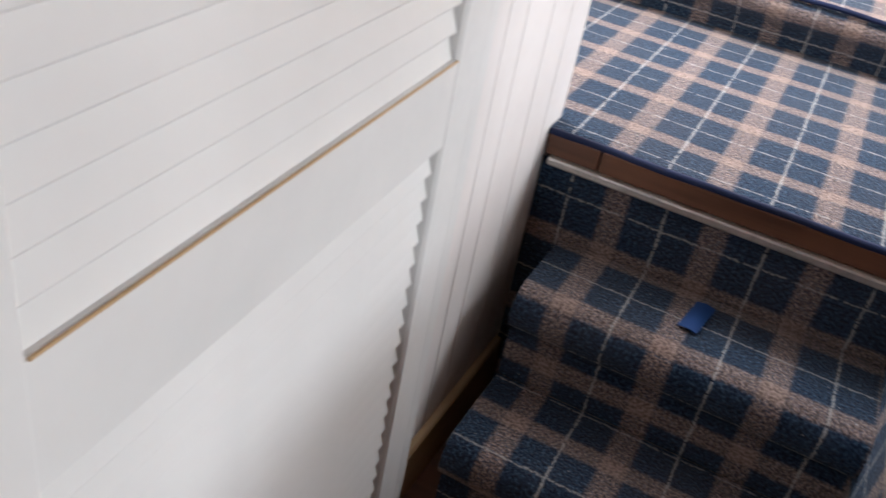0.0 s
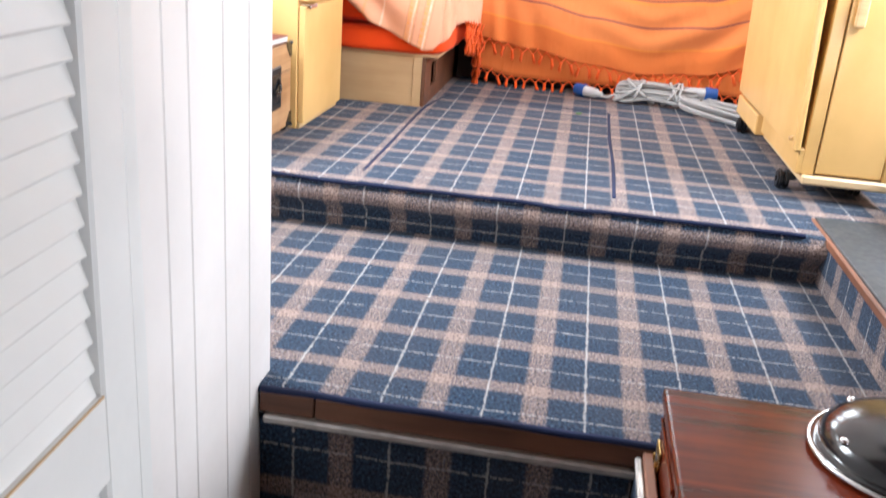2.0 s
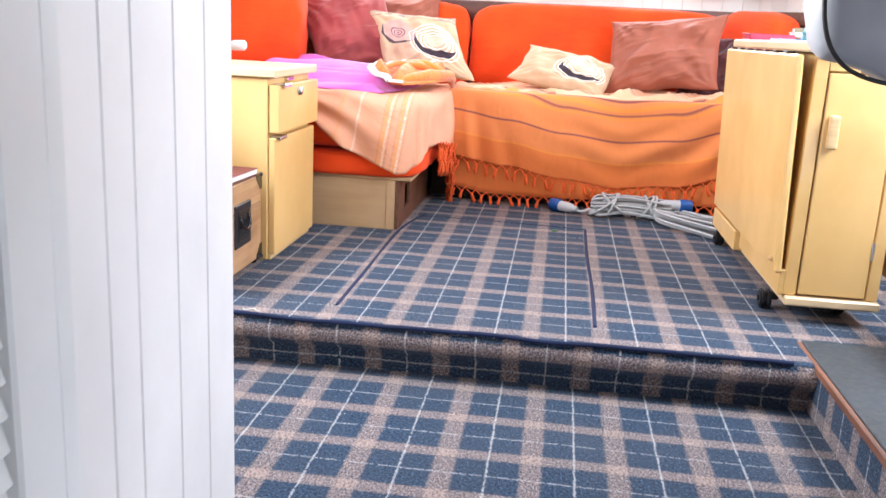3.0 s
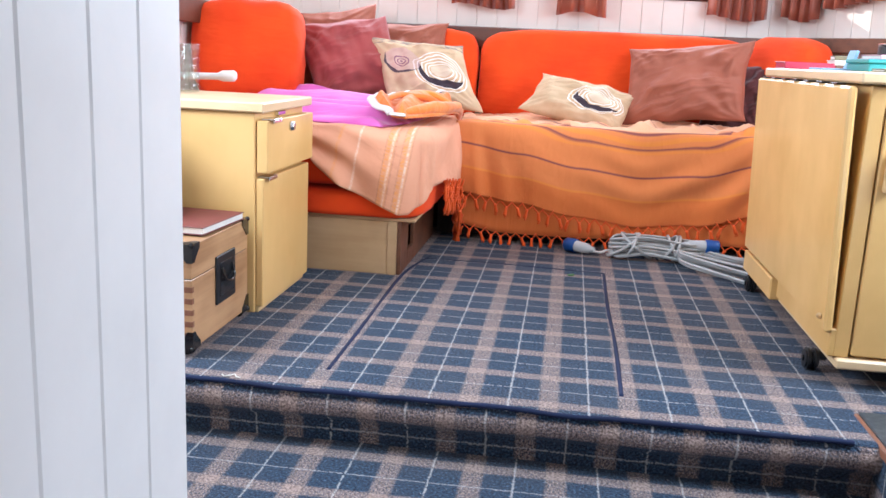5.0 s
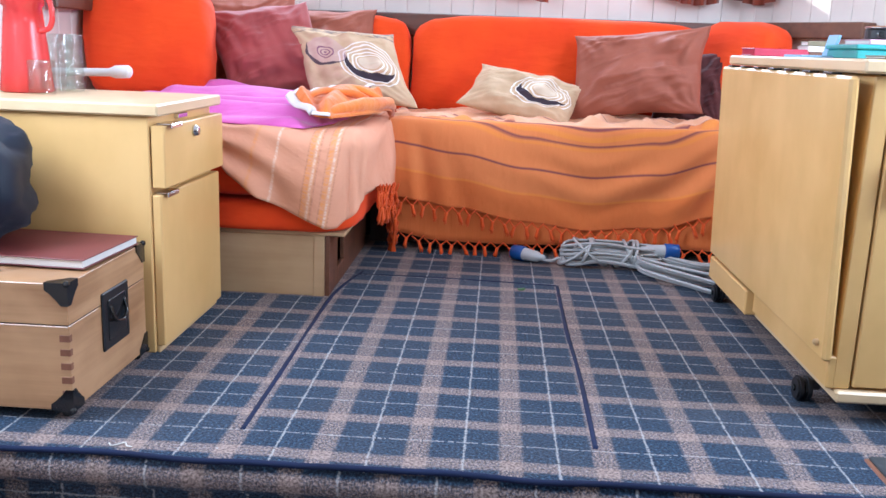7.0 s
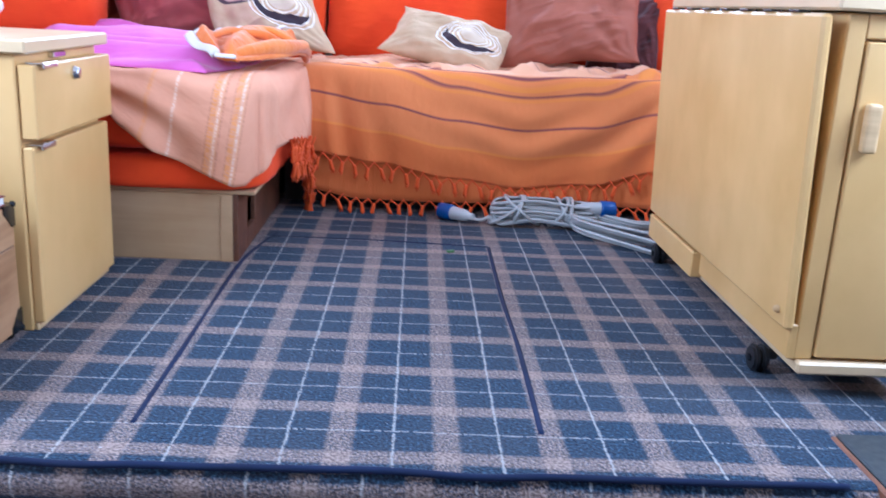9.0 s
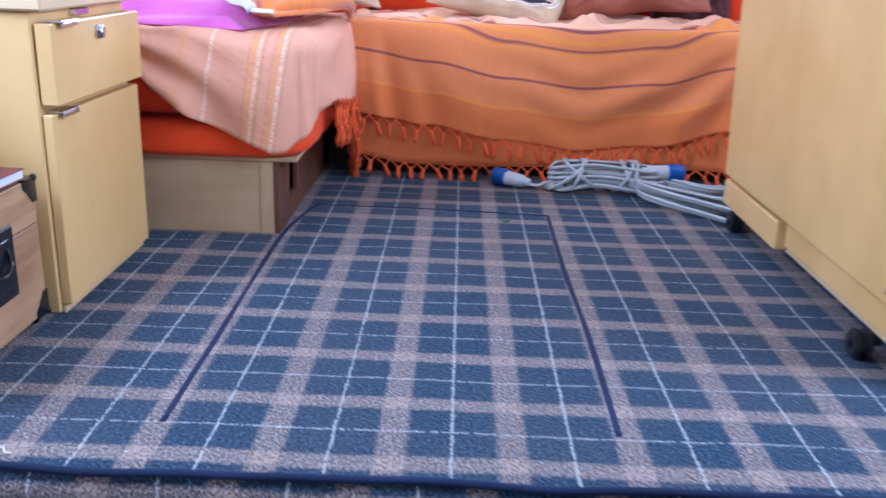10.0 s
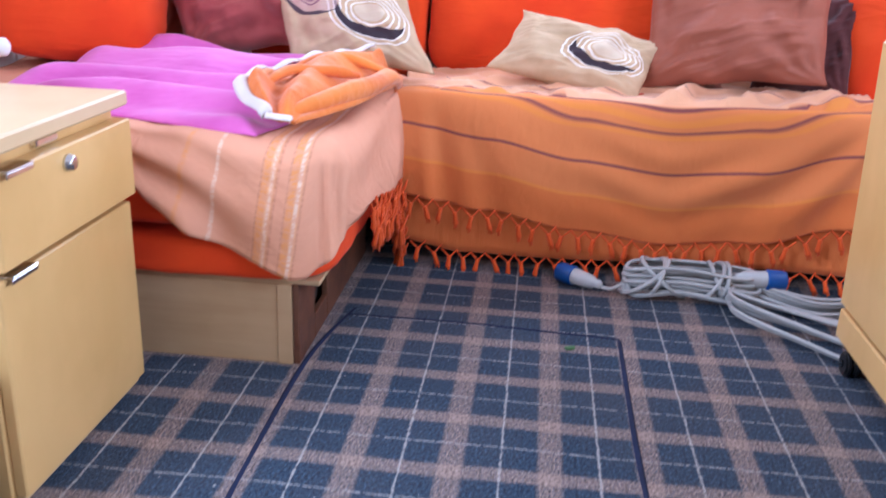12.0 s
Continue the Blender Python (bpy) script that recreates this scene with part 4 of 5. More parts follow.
for k, (dx, dz, r) in enumerate(((0.06, -0.09, 15), (0.0, -0.04, -20), (0.1, -0.02, 50))):
    bm = sheet(8, 8, lambda a, b: Vector(((a - 0.5) * 0.13 * math.sin(math.pi * min(1, b * 0.95 + 0.04)) ** 0.7, 0.02 * math.cos(a * 3), (b - 0.5) * 0.17)), lambda a, b: (a, b), 0.002)
    part("leaf", moved(bm, pose(dx, -0.02 * k, dz, 12, r, 20)), M_LEAF, plant, smooth=True)
part("stem", tube(spline([(-0.08, 0, 0.1), (-0.02, -0.02, 0.04), (0.06, -0.03, -0.05)], 6), 0.004, 6), M_LEAF, plant, smooth=True)
part("hook", box(-0.09, -0.07, -0.012, 0.012, 0.06, 0.12, 0.003), M_WHITE, plant)

# ---- pine trunk with book and bag ----


def corner_cap(vertex, sx, sy, sz, size=0.044, thick=0.0025):
    """Three lobed plates folded over one corner of a box, with a small ball on the point."""
    out = bmesh.new()
    signs = (sx, sy, sz)
    lobe = [(-0.06, -0.06), (1.0, -0.06), (1.0, 0.28), (0.72, 0.5), (0.62, 0.62), (0.5, 0.72), (0.28, 1.0), (-0.06, 1.0)]
    for k in range(3):
        i, j = (k + 1) % 3, (k + 2) % 3
        rings = []
        for h in (0.0002, thick):
            ring = []
            for a, c in lobe:
                p = Vector((0, 0, 0))
                p[k], p[i], p[j] = signs[k] * h, -signs[i] * a * size, -signs[j] * c * size
                ring.append(out.verts.new(vertex + p))
            rings.append(ring)
        out.faces.new(rings[0]), out.faces.new(rings[1])
        for m in range(len(lobe)):
            q = (m + 1) % len(lobe)
            out.faces.new((rings[0][m], rings[0][q], rings[1][q], rings[1][m]))
    bmesh.ops.recalc_face_normals(out, faces=out.faces[:])
    ball = bmesh.new()
    bmesh.ops.create_uvsphere(ball, u_segments=12, v_segments=8, radius=0.007)
    return join(out, moved(ball, Matrix.Translation(vertex)))


def trunk():
    t = empty("trunk", -0.235, 3.805, 0.004, "varnished pine trunk with black metal corners", "trunk")
    o = Matrix.Translation((0.235, -3.805, -0.004))

    def b(*a):
        return moved(box(*a), o)
    x0, x1, y0, y1 = -0.46, -0.015, 3.612, 3.99
    part("body", b(x0, x1, y0, y1, 0.022, 0.198, 0.0015), M_PINE, t)
    part("lid", b(x0, x1, y0, y1, 0.2, 0.284, 0.0015), M_PINE, t)
    part("seam", b(x0 + 0.002, x1 - 0.002, y0 + 0.002, y1 - 0.002, 0.197, 0.201, 0), M_GAPSHADE, t)
    for i in range(5):
        part("finger_joint", b(x1 - 0.02, x1 + 0.0012, y0 - 0.0006, y0 + 0.01, 0.05 + i * 0.029, 0.064 + i * 0.029, 0.0005), M_TAN_WOOD, t)
    for x, y in ((x1, y0), (x0, y0), (x1, y1), (x0, y1)):
        sx, sy = (1 if x == x1 else -1), (1 if y == y1 else -1)
        for top in (True, False):
            vz, sz = (0.284, 1) if top else (0.022, -1)
            bm = corner_cap(Vector((x, y, vz)), sx, sy, sz)
            if not top:
                join(bm, moved(cyl(0.011, 0.014, 0.018, 14, 0.002), Matrix.Translation((x - sx * 0.02, y - sy * 0.02, 0.004))))
            part("corner", moved(bm, o), M_BLACKMETAL, t, "black metal corner cap")
    h = part("handle_plate", b(x1 - 0.001, x1 + 0.006, 3.755, 3.885, 0.095, 0.225, 0.003), M_BLACK, t, "black recessed handle plate")
    part("recess", b(x1 + 0.0055, x1 + 0.008, 3.775, 3.865, 0.115, 0.205, 0.002), M_BLACKMETAL, h)
    part("handle", moved(tube(spline([(x1 + 0.008, 3.785, 0.19), (x1 + 0.016, 3.79, 0.16), (x1 + 0.018, 3.82, 0.15), (x1 + 0.016, 3.85, 0.16), (x1 + 0.008, 3.855, 0.19)], 6), 0.004, 6), o), M_BLACKMETAL, h, smooth=True)
    part("latch", b(-0.215, -0.185, y0 - 0.008, y0 + 0.001, 0.16, 0.235, 0.004), M_BLACKMETAL, t, "black metal latch")
    return t


trunk()


def book(name, w, d, h, cover, label, x, y, z, rz=0, category="book", group="", spine=True, pages=None):
    k = empty(name, x, y, z, label, category, group, rz=rz)
    part("cover", box(-w / 2, w / 2, -d / 2, d / 2, 0, 0.0025, 0.001), cover, k)
    part("cover", box(-w / 2, w / 2, -d / 2, d / 2, h - 0.0025, h, 0.001), cover, k)
    part("page_block", box(-w / 2 + 0.003, w / 2 - 0.003, -d / 2 + 0.003, d / 2 - 0.003, 0.0026, h - 0.0026, 0.0005), pages or M_PAPER, k)
    if spine:
        part("spine", box(-w / 2, w / 2, -d / 2 - 0.002, -d / 2 + 0.0025, 0.0004, h - 0.0004, 0.0015), cover, k)
    return k


book("book", 0.31, 0.25, 0.02, M_BOOK, "large oxblood hardback book lying on the trunk", -0.175, 3.845, 0.288, -3, spine=False)
bag = empty("bag", -0.38, 3.83, 0.308, "dark navy nylon bag slumped on the trunk", "bag")
part("body", moved(soft(0.34, 0.3, 0.26, 3.2, 16, 0.03, 5.0, 11.0), Matrix.Translation((0, 0, 0.13))), M_BAG, bag, smooth=True)
part("strap", tube(spline([(0.12, -0.1, 0.16), (0.17, -0.14, 0.06), (0.15, -0.16, 0.01), (0.05, -0.16, 0.006)], 8), 0.008, 6), M_BAG, bag, smooth=True)

# ---- sofa ----


def cushion(name, x, y, z, dx, dy, dz, e, label, seed, rz=0, rx=0, ry=0, wrinkle=0.008, material=None):
    ob = part(name, soft(dx, dy, dz, e, 15, wrinkle, 5.0, seed), material or M_ORANGE, smooth=True)
    ob.matrix_basis = pose(x, y, z, rx, ry, rz)
    return tagged(ob, label, "cushion")


sofa = empty("corner_sofa", 0.2, 5.0, 0, "built-in corner sofa base in oiled plywood", "sofa")
_o = Matrix.Translation((-0.2, -5.0, 0))
part("arm_plinth", moved(box(-0.5, 0.298, 4.6, 4.618, 0, 0.188, 0.002), _o), M_PLINTH, sofa)
part("corner_post", moved(box(0.266, 0.298, 4.5972, 4.5997, 0, 0.187, 0.0008), _o), M_PLINTH, sofa, "narrow plywood corner strip")
part("side_plinth", moved(box(0.299, 0.313, 4.601, 4.74, 0, 0.188, 0.002), _o), M_BROWN, sofa)
part("side_plinth", moved(box(0.299, 0.313, 4.86, 5.35, 0, 0.188, 0.002), _o), M_BROWN, sofa)
part("side_plinth", moved(box(0.299, 0.313, 4.7405, 4.8595, 0, 0.06, 0.002), _o), M_BROWN, sofa)
part("side_plinth", moved(box(0.299, 0.313, 4.7405, 4.8595, 0.15, 0.188, 0.002), _o), M_BROWN, sofa)
# Dark inner box paints the shade seen through the vent hole.
part("hollow_shade", moved(box(-0.5, 0.285, 4.63, 5.9, 0.004, 0.183, 0), _o), M_GAPSHADE, sofa)
# Set-back plinth, darkened in colour for the recess under the seat.
part("shade_plinth", moved(box(0.32, 2.0, 5.42, 5.9, 0, 0.2, 0.002), _o), M_GAPSHADE, sofa)
part("seat_board", moved(box(-0.73, 0.36, 4.6, 5.9, 0.189, 0.199, 0.002), _o), M_PLINTH, sofa)
part("seat_board", moved(box(0.365, 2.0, 5.34, 5.9, 0.2005, 0.215, 0.002), _o), M_PLINTH, sofa)
cushion("seat_cushion", -0.165, 4.95, 0.245, 1.1, 0.76, 0.1, 8, "lower orange wool seat cushion of the sofa arm", 1.0, wrinkle=0.005)
cushion("seat_cushion", -0.175, 4.95, 0.395, 1.1, 0.76, 0.2, 7, "upper orange wool seat cushion of the sofa arm", 2.0, wrinkle=0.006)
cushion("seat_cushion", 1.18, 5.56, 0.35, 1.6, 0.5, 0.28, 8, "long orange wool seat cushion under the throw", 3.0, wrinkle=0.005)
cushion("back_cushion", 1.045, 5.79, 0.665, 1.22, 0.17, 0.44, 6, "long orange wool back cushion with rounded top", 4.0, rx=-6)
cushion("back_cushion", 0.135, 5.8, 0.66, 0.58, 0.16, 0.43, 6, "short orange wool back cushion in the corner", 5.0, rx=-6)
cushion("back_cushion", -0.5, 5.33, 0.735, 0.46, 0.26, 0.42, 4.2, "plump orange wool cushion in the sofa corner", 6.0, rz=8, rx=-6, wrinkle=0.012)
cushion("back_cushion", 1.745, 5.61, 0.68, 0.34, 0.2, 0.42, 5, "orange wool end cushion beside the table", 7.0, rz=-52, rx=-4)


def throw_main():
    """Cloth over the long seat: flat on top, round the edge, hanging in a swag."""
    x0, x1, edge_y, top = 0.4, 1.93, 5.285, 0.5

    def slip(x):
        """How far the cloth has slid down over the edge: most in the middle of the seat."""
        knots = ((0.4, -0.072), (0.67, -0.034), (0.915, 0.01), (1.157, 0.034), (1.39, 0.012), (1.66, -0.047), (1.95, -0.07))
        for (p, u), (q, v) in zip(knots, knots[1:]):
            if x <= q:
                k = max(0.0, (x - p) / (q - p))
                return u + (v - u) * k * k * (3 - 2 * k)
        return knots[-1][1]

    def hang(x):
        return 0.362 + slip(x)

    def place(a, b):
        x = x0 + (x1 - x0) * a
        s = -0.42 + (0.42 + hang(x)) * b
        fold = noise.noise(Vector((x * 3.5, s * 2.5, 1.0)))
        swag = math.sin(math.pi * min(1.0, max(0.0, (x - 0.75) / 0.95)))
        ripple = 0.012 * math.sin(x * 22 + 3 * math.sin(x * 5)) * noise.noise(Vector((x * 2, 4, 0)))
        if s < 0:
            z = top + 0.02 * fold + 0.045 * max(0.0, noise.noise(Vector((x * 11 + s * 5, s * 6, 8)))) * min(1, 1 + s / 0.42) + 0.016 * (1 - min(1, 6 * abs(noise.noise(Vector((x * 5, s * 9, 2)))))) * min(1, -s / 0.06) + 0.01 * abs(math.sin(x * 31 + s * 9)) * max(0, 1 + s / 0.12)
            return Vector((x, edge_y + 0.03 - s, z))
        q = min(1.0, s / 0.06)
        y = edge_y + 0.03 * (1 - math.sin(q * math.pi / 2)) - 0.012 * swag * math.sin(s * 9)
        z = top - 0.03 * (1 - math.cos(q * math.pi / 2)) - max(0, s - 0.03)
        fan = math.atan2(1.78 - x, s + 0.05)
        diag = 0.011 * math.sin(fan * 16) * math.exp(-((x - 1.5) / 0.28) ** 2) + 0.014 * math.sin((x - 0.45) * 34 - s * 6) * math.exp(-((x - 0.5) / 0.16) ** 2)
        line = s - 2.2 * slip(x) + 0.03 * noise.noise(Vector((x * 3, 2, 6)))
        swags = 0.0065 * math.sin(line * 52 + 2.0) * math.exp(-((x - 1.25) / 0.36) ** 2) * (0.45 + 0.55 * math.sin(math.pi * min(1, s / 0.36)))
        tuck = -0.02 * math.exp(-((x - 0.475 - 0.12 * s) / 0.028) ** 2) + 0.014 * math.exp(-((x - 0.58 - 0.3 * s) / 0.05) ** 2)
        y += (0.016 * fold + ripple + diag + swags + tuck) * min(1, s / 0.15)
        return Vector((x, y, z))

    def uv(a, b):
        x = x0 + (x1 - x0) * a
        return (x, -0.42 + (0.42 + hang(x)) * b - slip(x) * min(1.0, 0.3 + b))
    t = empty("sofa_throw", 1.2, 5.4, 0.5, "orange striped cotton throw with knotted fringe", "throw")
    o = Matrix.Translation((-1.2, -5.4, -0.5))
    part("cloth", moved(sheet(170, 90, place, uv, 0.002), o), M_THROW, t, smooth=True)
    return t, place, o


def tassel_meshes():
    out = []
    for seed in range(4):
        rnd = random.Random(seed)
        bm = bmesh.new()
        for k in (-1, 1):
            tube(spline([(k * 0.016, 0, 0.0), (k * 0.009, -0.002, -0.012), (k * 0.001, 0, -0.024)], 4), 0.0022, 5, bm)
        lean = rnd.uniform(-0.006, 0.006)
        tube([(0, 0, -0.022), (0, -0.001, -0.026), (lean * 0.3, 0, -0.034), (lean, 0, -0.056), (lean * 1.2, 0, -0.062)], lambda t: (0.004, 0.0055, 0.0042, 0.0062, 0.003)[min(4, int(t * 4.01))], 6, bm)
        for k in range(3):
            e = rnd.uniform(-0.006, 0.006)
            tube([(lean * 0.8, 0, -0.05), (lean + e, rnd.uniform(-0.003, 0.003), -0.066 - rnd.uniform(0, 0.008))], 0.0015, 4, bm)
        out.append(mesh_of("tassel", bm, M_TASSEL, True))
    return out


TASSELS = tassel_meshes()
throw, throw_place, throw_o = throw_main()
_x = 0.415
_k = 0
while _x < 1.9:
    p = throw_place((_x - 0.4) / 1.53, 1.0)
    s = part("tassel", TASSELS[_k % 4], None, throw)
    s.matrix_basis = throw_o @ pose(p.x, p.y - 0.004, p.z + 0.002, random.uniform(-24, -14), random.uniform(-5, 5), random.uniform(-15, 15)) @ Matrix.Diagonal((1.4, 1.3, 0.95, 1))
    _x += 0.043 + random.uniform(-0.004, 0.004)
    _k += 1


def throw_under():
    def place(a, b):
        x = 0.42 + 1.45 * a
        z = 0.42 - (0.345 + 0.028 * min(1.0, a * 9) + 0.006 * math.sin(a * 7)) * b
        return Vector((x, 5.312 - 0.022 * b ** 3 + 0.006 * noise.noise(Vector((x * 5, z * 3, 0))), z))
    t = empty("under_throw", 1.0, 5.33, 0.3, "plain orange under-throw hanging almost to the carpet", "throw")
    o = Matrix.Translation((-1.0, -5.33, -0.3))
    part("cloth", moved(sheet(60, 16, place, lambda a, b: (0.42 + 1.45 * a, 0.3 + 0.02 * b), 0.002), o), M_THROW, t, smooth=True)
    x, k = 0.43, 0
    while x < 1.84:
        p = place((x - 0.42) / 1.45, 1.0)
        s = part("tassel", TASSELS[k % 4], None, t)
        s.matrix_basis = o @ pose(p.x, p.y - 0.003, p.z + 0.003, random.uniform(-46, -34), random.uniform(-9, 9), random.uniform(-15, 15)) @ Matrix.Diagonal((1.4, 1.3, 0.95, 1))
        x += 0.043 + random.uniform(-0.004, 0.004)
        k += 1


throw_under()


def throw_arm():
    """Cloth over the sofa arm: lies on top and falls over the front and the inner side, gathered at the corner."""
    cx, cy, top = 0.37, 4.6, 0.51

    def drop_front(x):
        pts = [(-0.06, 0.09), (-0.01, 0.12), (0.02, 0.165), (0.107, 0.23), (0.206, 0.28), (0.311, 0.325), (0.345, 0.32), (0.37, 0.295)]
        for (a, p), (b, q) in zip(pts, pts[1:]):
            if x <= b:
                return p + (q - p) * max(0, (x - a) / (b - a))
        return 0.295

    def place(a, b):
        reach = 0.23 + 0.06 * max(0.0, min(1.0, (0.9 - 1.15 * b) / 0.55))
        x_run = -0.72 + (1.09 + reach) * a
        over_x = max(0.0, x_run - cx)
        hang = drop_front(min(x_run, cx)) if over_x == 0 else 0.295 * math.sqrt(max(0.0, 1 - (over_x / reach) ** 2))
        y_run = 0.9 - (0.9 + hang) * b
        over_y = max(0.0, -y_run)
        f = noise.noise(Vector((x_run * 4, y_run * 4, 5))) * 0.016 + noise.noise(Vector((x_run * 10, y_run * 5, 2))) * 0.008
        if over_x == 0 and over_y == 0:
            return Vector((x_run, cy + y_run, top + f + 0.02 * max(0, (x_run - 0.1))))
        d = math.hypot(over_x, over_y)
        nx, ny = (over_x / d, -over_y / d)
        r = 0.055
        out = r * math.sin(min(1, d / (r * 1.57)) * math.pi / 2)
        down = r * (1 - math.cos(min(1, d / (r * 1.57)) * math.pi / 2)) + max(0, d - r * 1.57)
        wave = 0.005 * math.sin((math.atan2(over_y, over_x + 1e-6) - math.pi / 2) * 9) * min(1, d / 0.1) if over_x > 0 and over_y > 0 else 0.012 * math.sin(x_run * 26) * min(1, d / 0.2) * (over_x == 0)
        gather = math.atan2(over_y, x_run + 0.12)
        fan = 0.02 * math.sin(gather * 17 + 2 * noise.noise(Vector((x_run * 6, over_y * 6, 0)))) * max(0, 1 - (x_run + 0.1) / 0.42) * min(1, d / 0.06)
        out += wave + 1.5 * f * min(1, d / 0.1) + (fan if over_x == 0 else 0)
        return Vector((min(x_run, cx) + nx * out, cy + max(y_run, 0) + ny * out, top + 0.02 * max(0, (min(x_run, cx) - 0.1)) - down + (f if d < 0.05 else 0)))

    def uv(a, b):
        x_run = -0.72 + (1.32 + 0.06 * max(0.0, min(1.0, (0.9 - 1.15 * b) / 0.55))) * a
        over_y = max(0.0, (0.9 + drop_front(min(x_run, cx))) * b - 0.9)
        return (x_run - 0.05 + 0.17 * over_y, 1.2 * b)
    t = empty("arm_throw", 0.0, 4.9, 0.51, "peach cotton throw with white bands over the sofa arm", "throw")
    o = Matrix.Translation((0, -4.9, -0.51))
    part("cloth", moved(sheet(140, 120, place, uv, 0.002), o), M_ARM_THROW, t, smooth=True)
    rnd = random.Random(5)
    for k in range(22):
        b = 0.3 + 0.42 * k / 22
        p = place(1.0, b)
        for row in range(5 if k < 4 else 3 if k < 9 else 2):
            s = part("tassel", TASSELS[k % 4], None, t)
            s.matrix_basis = o @ pose(p.x + rnd.uniform(-0.012, 0.012), p.y + 0.016 * row, p.z + 0.004 - 0.05 * row, rnd.uniform(-8, 8), rnd.uniform(-10, 10), 70 + rnd.uniform(-30, 30)) @ Matrix.Scale(1.25, 4)
    return t


throw_arm()


def shawl():
    """A loosely thrown cloth: long sweeping folds, piled up towards the corner of the sofa."""
    def place(a, b):
        warp = noise.noise(Vector((a * 2.2, b * 2.2, 3.3)))
        rim = min(1.0, min(a, 1 - a) / 0.16, min(b, 1 - b) / 0.1)
        rim = math.sin(rim * math.pi / 2)
        sweep = 19 * b + 9 * a * b - 7 * a + 4.5 * warp + 2.5
        ridge = 0.5 + 0.5 * math.sin(sweep)
        small = 0.5 + 0.5 * math.sin(19 * b - 7 * a + 7 * warp)
        h = 0.006 + rim * (0.006 + 0.046 * ridge + 0.014 * small + 0.045 * b * (1 - a) + 0.01 * b)
        x = -0.5 + 0.76 * a + 0.05 * math.sin(3 * b) + 0.03 * warp
        y = -0.345 + 0.1 * (1 - a) ** 2 + 0.05 * math.sin(4.2 * a) * (1 - b) + 0.72 * b + 0.03 * warp * (1 - b)
        return Vector((x, y, h))
    ob = empty("shawl", -0.01, 4.97, 0.508, "crumpled orchid purple cotton shawl on the sofa arm", "shawl")
    part("cloth", sheet(110, 100, place, lambda a, b: (a, b), 0.003), M_PURPLE, ob, smooth=True)


shawl()


def scarf():
    """A long bunched roll of cloth: a folded white-hemmed end in front, the tail slipping into the sofa corner."""
    ob = empty("scarf", 0.31, 4.88, 0.53, "bunched orange scarf with white hem on the sofa arm", "scarf")
    o = Vector((0.31, 4.88, 0.53))
    left = spline([(0.275, 4.56, 0.55), (0.185, 4.69, 0.585), (0.185, 4.86, 0.585), (0.22, 5.05, 0.592), (0.29, 5.18, 0.585), (0.36, 5.27, 0.6)], 8)
    right = spline([(0.33, 4.545, 0.548), (0.37, 4.65, 0.548), (0.41, 4.8, 0.548), (0.43, 4.98, 0.545), (0.428, 5.15, 0.53), (0.415, 5.28, 0.5)], 8)

    def along(run, a):
        k = min(len(run) - 2, int(a * (len(run) - 1)))
        return run[k].lerp(run[k + 1], a * (len(run) - 1) - k)

    def place(a, b):
        p = along(left, a).lerp(along(right, a), b) - o
        w = noise.noise(Vector((a * 3.0, b * 2.0, 9)))
        rim = math.sin(min(1.0, min(b, 1 - b) / 0.22, a / 0.16, (1 - a) / 0.1) * math.pi / 2) ** 0.8
        roll = 0.5 + 0.5 * math.sin(12.5 * b + 4.0 * a + 2.2 * w)
        pinch = 0.5 + 0.5 * math.sin(24 * a - 7 * b + 5 * w)
        p.z += rim * (0.006 + 0.036 * roll + 0.014 * pinch * (1 - b))
        p.x += 0.012 * w
        return p
    part("cloth", sheet(90, 50, place, lambda a, b: (a, b), 0.004), M_SCARF, ob, smooth=True)

    rolls = [([(0.3, 4.575, 0.556), (0.355, 4.68, 0.572), (0.405, 4.86, 0.572), (0.425, 5.08, 0.56), (0.415, 5.29, 0.515)], 0.021),
             ([(0.215, 4.71, 0.588), (0.25, 4.8, 0.61), (0.315, 4.85, 0.606), (0.375, 4.92, 0.586)], 0.014),
             ([(0.225, 4.93, 0.596), (0.28, 5.02, 0.612), (0.345, 5.07, 0.6), (0.405, 5.12, 0.57)], 0.015)]
    for k, (run, r) in enumerate(rolls):
        pts = [p - o for p in spline(run, 12)]
        bm = tube(pts, lambda t, r=r: r * (0.35 + 0.65 * math.sin(math.pi * min(0.97, max(0.03, t))) ** 0.5), 18)
        for v in bm.verts:
            v.co += Vector((1, 0.4, 1)) * 0.007 * noise.noise(Vector((v.co.x * 14, v.co.y * 9, v.co.z * 22 + k)))
        part("fold", bm, M_SCARF, ob, smooth=True)

    def band(a, b):
        p = place(0.96 * a, 0.02)
        q = place(min(1.0, 0.96 * a + 0.02), 0.02)
        d = (q - p).normalized()
        out = Vector((-d.y, d.x, 0.0))
        return p + out * (0.03 * b - 0.006) + Vector((0, 0, 0.012 + 0.01 * math.sin(b * 3.1) - 0.01 * b + 0.004 * math.sin(a * 40)))
    part("hem", sheet(90, 6, band, lambda a, b: (a, b), 0.004), M_HEM, ob, "white sewn hem", True)

    def end_band(a, b):
        p = place(0.0, a)
        return p + Vector((-0.006, -0.024 * b + 0.004, 0.008 + 0.008 * math.sin(b * 3.1)))
    part("hem", sheet(20, 5, end_band, lambda a, b: (a, b), 0.004), M_HEM, ob, "white sewn hem", True)
    return ob


scarf()


